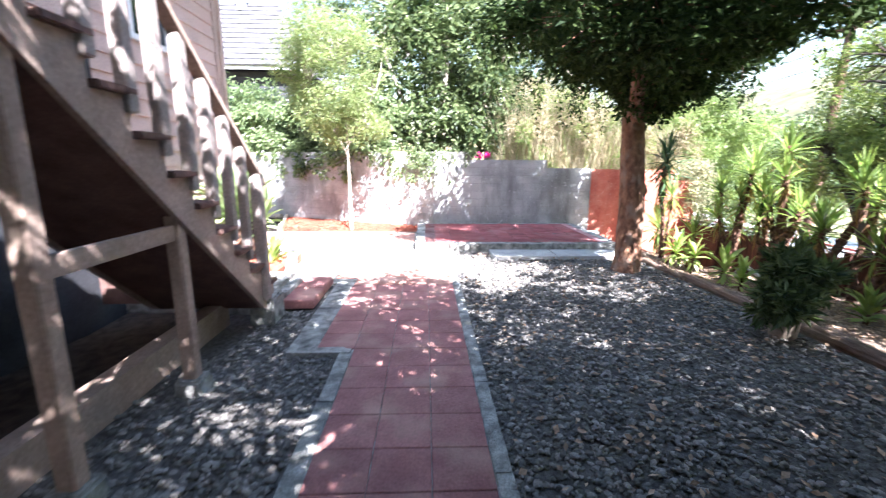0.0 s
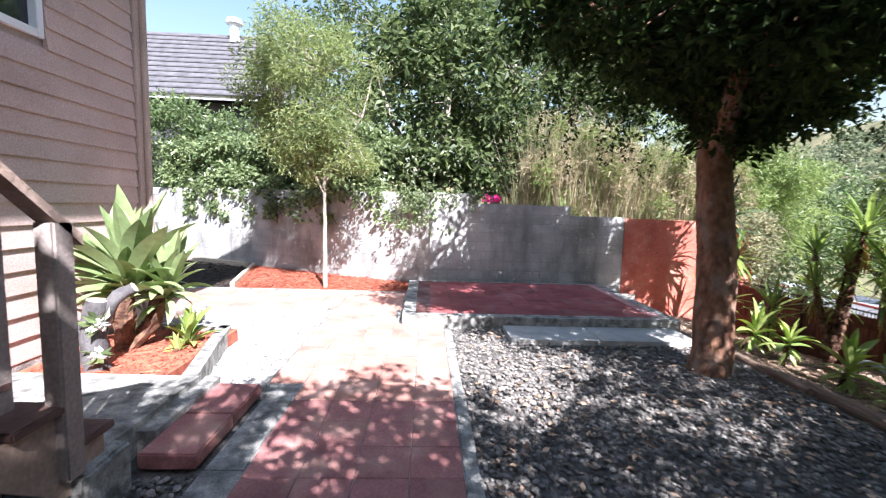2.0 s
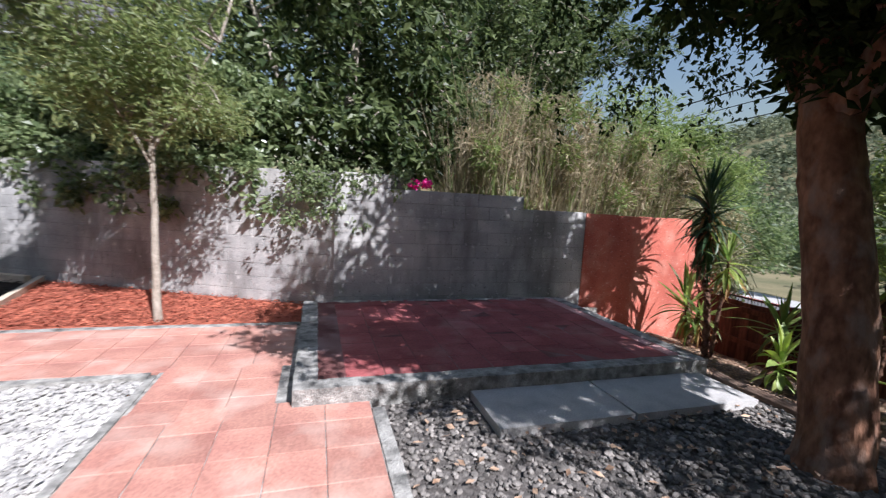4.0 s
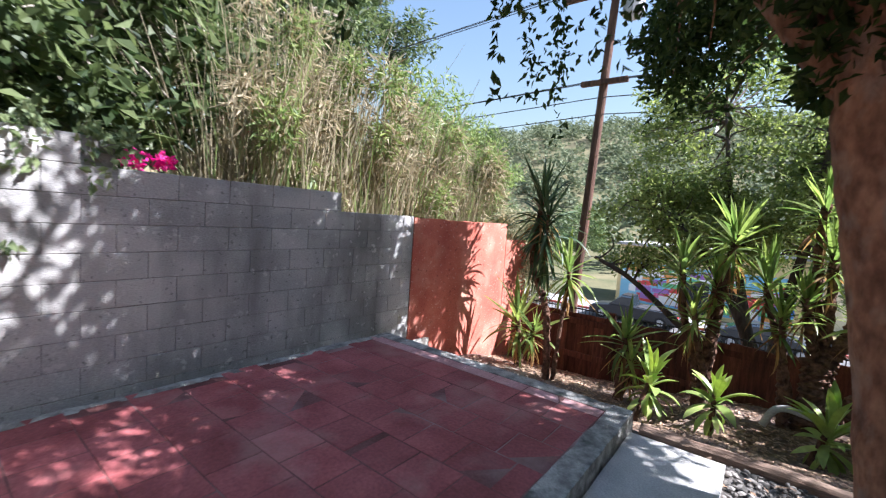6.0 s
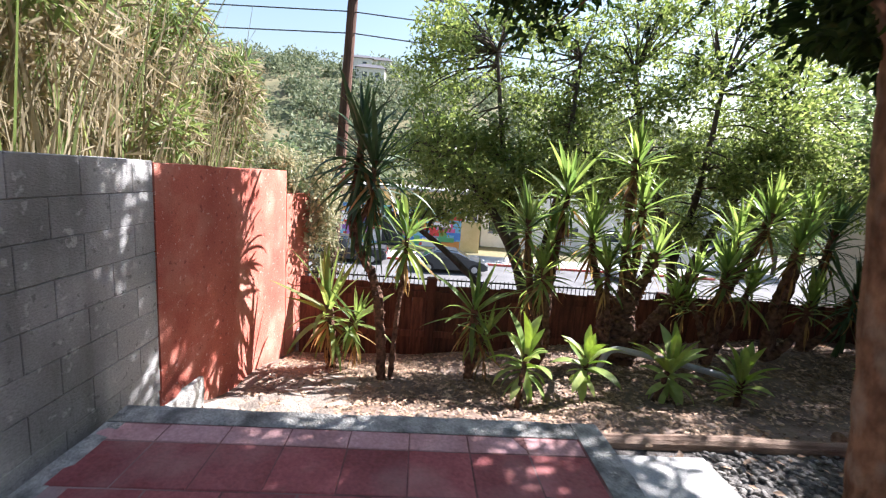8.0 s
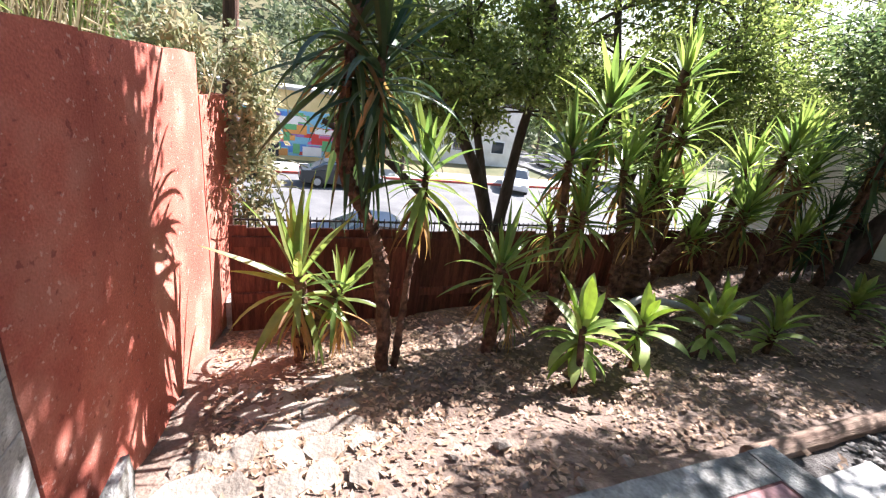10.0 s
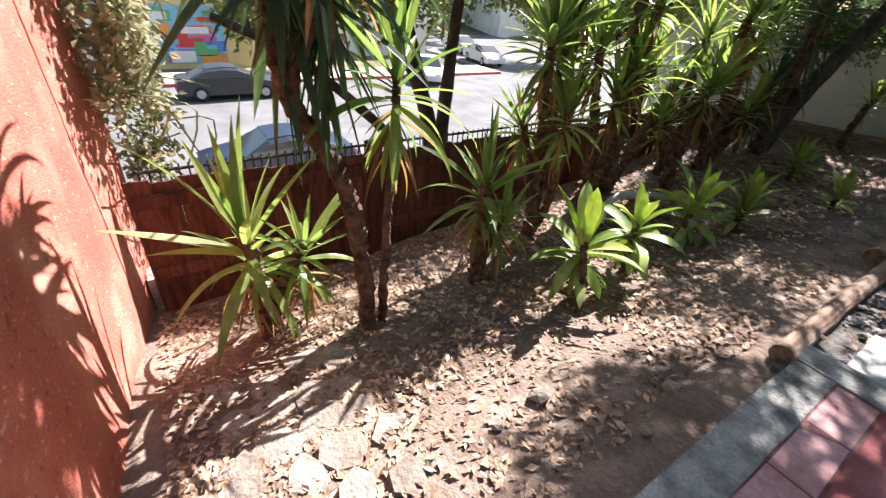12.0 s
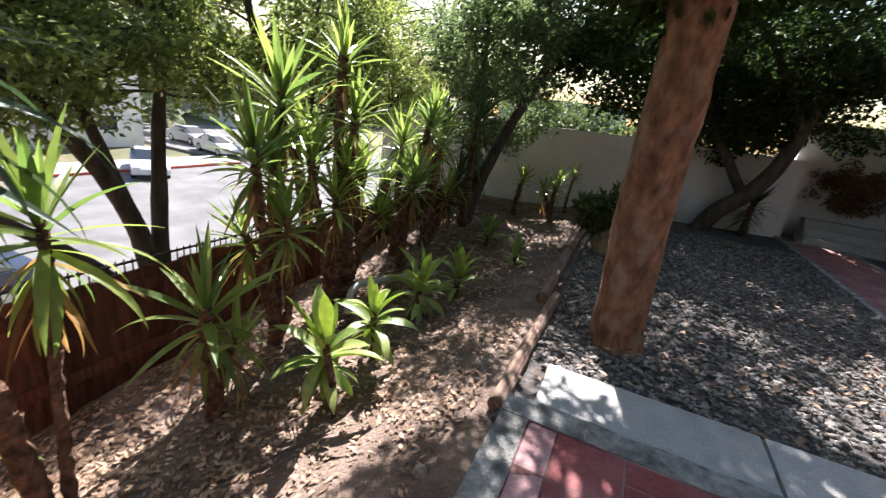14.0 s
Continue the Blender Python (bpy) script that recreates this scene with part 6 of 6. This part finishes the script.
for k in range(22):
    x, y = 4.62 + (k % 5) * 0.235 + rf.uniform(-0.05, 0.05), 10.02 + (k // 5) * 0.205 + rf.uniform(-0.04, 0.04)
    bm = bmesh.new()
    n, s = rf.randint(5, 7), rf.uniform(0.10, 0.17)
    ring = [bm.verts.new((s * rf.uniform(0.7, 1.2) * math.cos(6.283 * i / n), s * rf.uniform(0.6, 1.1) * math.sin(6.283 * i / n), 0)) for i in range(n)]
    f = bm.faces.new(ring)
    ex = bmesh.ops.extrude_face_region(bm, geom=[f])
    for v_ in ex["geom"]:
        if isinstance(v_, bmesh.types.BMVert):
            v_.co = v_.co * 0.93 + Vector((0, 0, 0.05 + rf.uniform(-0.006, 0.006)))
    bmesh.ops.recalc_face_normals(bm, faces=bm.faces[:])
    st = whole("flagstone", bm, M_ROCK, "pale broken flagstone lying in the soil by the red wall", "stone", "flagstones")
    st.matrix_basis = pose(x, y, land(x, y) - 0.079, rf.uniform(-4, 4), rf.uniform(-4, 4), rf.uniform(0, 360))
for k in range(5):
    x, y = rf.uniform(4.15, 4.8), rf.uniform(8.6, 10.2)
    r = rf.uniform(0.03, 0.07)
    v_, f_ = stones([(0, 0, 0)], r, 700 + k, 0.7)
    st = whole("rock", (v_, f_), M_ROCK, "rough rock half buried beside the patio", "rock", "rocks by the patio")
    st.matrix_basis = pose(x, y, land(x, y) - 0.03)

# gravel stones
def gravel_spots(x0, x1, y0, y1, per, seed):
    r = np.random.default_rng(seed)
    n = int((x1 - x0) * (y1 - y0) * per)
    return np.stack([r.uniform(x0, x1, n), r.uniform(y0, y1, n), r.uniform(-0.025, 0.004, n)], 1)


def clear_of(p):
    k = ~((p[:, 0] > 1.3) & (p[:, 1] > 7.5)) | (p[:, 1] < 7.55)
    return p[k]


spots = np.concatenate([gravel_spots(0.59, 4.0, 1.2, 8.2, 760, 801), gravel_spots(0.59, 4.0, 0.9, 1.2, 620, 802)])
part("gravel_stones", stones(clear_of(spots), 0.021, 803), M_STONE, gravel)["kind"] = "stuff"
spots = np.concatenate([gravel_spots(-2.05, -0.71, 1.6, 3.64, 760, 804), gravel_spots(-1.75, -1.2, 3.66, 4.85, 760, 805)])
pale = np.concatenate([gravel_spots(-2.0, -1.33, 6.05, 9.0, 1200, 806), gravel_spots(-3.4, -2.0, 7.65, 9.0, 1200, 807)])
part("pale_sunlit_gravel_stones", stones(pale, 0.019, 811), M_STONEPALELIT, gravel)["kind"] = "stuff"
part("gravel_stones", stones(spots, 0.021, 808), M_STONE, gravel)["kind"] = "stuff"
gl = np.random.default_rng(809)
fallen = np.stack([gl.uniform(0.6, 4.0, 1100), gl.uniform(0.9, 8.0, 1100), np.full(1100, 0.015)], 1)
whole("fallen_leaves", chips(fallen, 0.07, 0.035, 810), M_LITTER, "single brown leaves fallen on the gravel", "leaf litter", kind="stuff")

# house boards
plank_long, h_b = plank_mesh(-3.9, HY - 0.12, 0.215), 0.212
mid_a, mid_b = plank_mesh(-3.9, 5.70, 0.215), plank_mesh(6.64, HY - 0.12, 0.215)
z = 0.2
while z < 5.4:
    if z + h_b > 3.2 and z < 4.3:
        piece("plank", mid_a, Matrix.Translation((HX, 0, z)), house)
        piece("plank", mid_b, Matrix.Translation((HX, 0, z)), house)
    else:
        piece("plank", plank_long, Matrix.Translation((HX, 0, z)), house)
    z += h_b - 0.004

# path tiles
def tile_mesh(w, d, mat, h=0.03, b=0.005):
    v = [(-w, -d, 0), (w, -d, 0), (w, d, 0), (-w, d, 0), (-w, -d, h - b), (w, -d, h - b), (w, d, h - b), (-w, d, h - b), (-w + b, -d + b, h), (w - b, -d + b, h), (w - b, d - b, h), (-w + b, d - b, h)]
    f = [(8, 9, 10, 11), (4, 5, 9, 8), (5, 6, 10, 9), (6, 7, 11, 10), (7, 4, 8, 11), (0, 1, 5, 4), (1, 2, 6, 5), (2, 3, 7, 6), (3, 0, 4, 7)]
    return mesh_of((v, f), mat)


tile_me = tile_mesh(TILE / 2 - 0.0025, TILE / 2 - 0.0025, M_TILE)
worn_lit_me = tile_mesh(TILE / 2 - 0.0025, TILE / 2 - 0.0025, M_TILEWORNLIT)
edge_me = tile_mesh(0.163, TILE / 2 - 0.0025, M_TILEWORNLIT)
rt = random.Random(12)


def lay(me, x, y, z, parent, tilt=0.35):
    piece("tile", me, pose(x, y, z + rt.uniform(-0.002, 0.002), rt.uniform(-tilt, tilt), rt.uniform(-tilt, tilt), rt.uniform(-0.5, 0.5)), parent)


row = 0
y = -2.6 + 7 * TILE
while y < 8.1:
    cols = 3 if y < 3.7 else 4
    for c in range(cols):
        lay(worn_lit_me if y > 5.6 else tile_me, PATH_R - TILE * (c + 0.5), y + TILE / 2, -0.004, pavement)
    if y > 5.95:
        lay(edge_me, PATH_R - TILE * 4 - 0.168, y + TILE / 2, -0.004, pavement)
    y += TILE
y = 8.12
while y < 9.0:
    for c in range(2, 4):
        lay(worn_lit_me, PATH_R - TILE * (c + 0.5) - 0.02, y + TILE / 2, -0.006, pavement)
    y += TILE
for yy in (8.30, 8.652, 9.004):
    lay(worn_lit_me, -1.065, yy, -0.002, pavement)
for i in range(20):
    for j in range(4):
        lay(worn_lit_me, -0.35 - TILE * i, 9.13 + TILE * (j + 0.42), -0.006, pavement)

# patio tiles, in a broken bond
PT = 0.337
part("slab_bed", box(SX0 + 0.07, SX1 - 0.15, SY0 + 0.14, SY1 - 0.06, SZ - 0.05, SZ - 0.0065, 0.003), M_GROUT, patio)
patio_me = tile_mesh(PT / 2 - 0.0018, PT / 2 - 0.0018, M_TILESLAB)
half_me = tile_mesh(PT / 4 - 0.0018, PT / 2 - 0.0018, M_TILESLAB)
strip_me = tile_mesh(0.0765, PT / 2 - 0.002, M_TILEPALE)
y = SY0 + 0.18
while y < SY1 - 0.12 - PT / 2:
    lay(strip_me, SX1 - 0.165 - 0.079, y + PT / 2, SZ - 0.034, patio, 0.5)
    y += PT
back_y = y + 0.079
x = SX1 - 0.33 - PT / 2
while back_y + 0.08 < SY1 - 0.05 and x > SX0 + 0.3:
    piece("tile", strip_me, pose(x, back_y, SZ - 0.034 + rt.uniform(-0.002, 0.001), 0, 0, 90), patio)
    x -= PT
x = SX1 - 0.325 - PT
row = 0
while x > SX0 + 0.12:
    y = SY0 + 0.18 - (PT / 2 if row % 2 else 0)
    while y < SY1 - 0.12 - PT / 2:
        if y > SY0 + 0.12:
            lay(patio_me, x + PT / 2, y + PT / 2, SZ - 0.034, patio, 0.5)
        else:
            piece("tile", half_me, pose(x + PT / 2, SY0 + 0.18 + PT / 4, SZ - 0.034, 0, 0, 90), patio)
        y += PT
    x -= PT
    row += 1

# single blocks of the wall
def block_mesh(w, h):
    d, b = 0.002, 0.003
    v = [(-w, 0.02, -h), (w, 0.02, -h), (w, 0.02, h), (-w, 0.02, h), (-w, -d + b, -h), (w, -d + b, -h), (w, -d + b, h), (-w, -d + b, h), (-w + b, -d, -h + b), (w - b, -d, -h + b), (w - b, -d, h - b), (-w + b, -d, h - b), (-w, 0.19, h), (w, 0.19, h)]
    f = [(8, 9, 10, 11), (4, 5, 9, 8), (5, 6, 10, 9), (6, 7, 11, 10), (7, 4, 8, 11), (0, 1, 5, 4), (1, 2, 6, 5), (3, 0, 4, 7), (7, 6, 13, 12)]
    return mesh_of((v, f), M_CMU)


full_b, half_b = block_mesh(0.1995 - 0.0012, 0.1015 - 0.002), block_mesh(0.0985 - 0.0012, 0.1015 - 0.002)
z, row = -0.01, 0
while z < 2.0:
    x = WX1 - 0.2 * (row % 2) * 0.5
    while x > WX0:
        w = 0.2 if (row % 2 and x > WX1 - 0.15) else 0.4
        me = half_b if w == 0.2 else full_b
        cx = x - w / 2 if w == 0.4 else WX1 - 0.1
        if z + 0.15 < wall_top(cx) and cx - 0.2 > WX0 - 0.12:
            piece("block", me, Matrix.Translation((cx, WY, z + 0.1015 + rt.uniform(-0.001, 0.001))), wall_n)
        elif z + 0.15 < wall_top(cx) and x - 0.2 > WX0 - 0.12:
            piece("block", half_b, Matrix.Translation((x - 0.1, WY, z + 0.1015)), wall_n)
        x = x - w if w == 0.4 else WX1 - 0.2
    z += 0.2035
    row += 1
z, row = -0.01, 0
while z < 2.0:
    x = 0.02 + 0.2 * (row % 2)
    if row % 2:
        piece("block", half_b, NW @ Matrix.Translation((0.12, 0.0, z + 0.1015)), wall_nw)
    while x < NWL - 0.4:
        piece("block", full_b, NW @ Matrix.Translation((x + 0.2, 0.0, z + 0.1015 + rt.uniform(-0.001, 0.001))), wall_nw)
        x += 0.4
    z += 0.2035
    row += 1
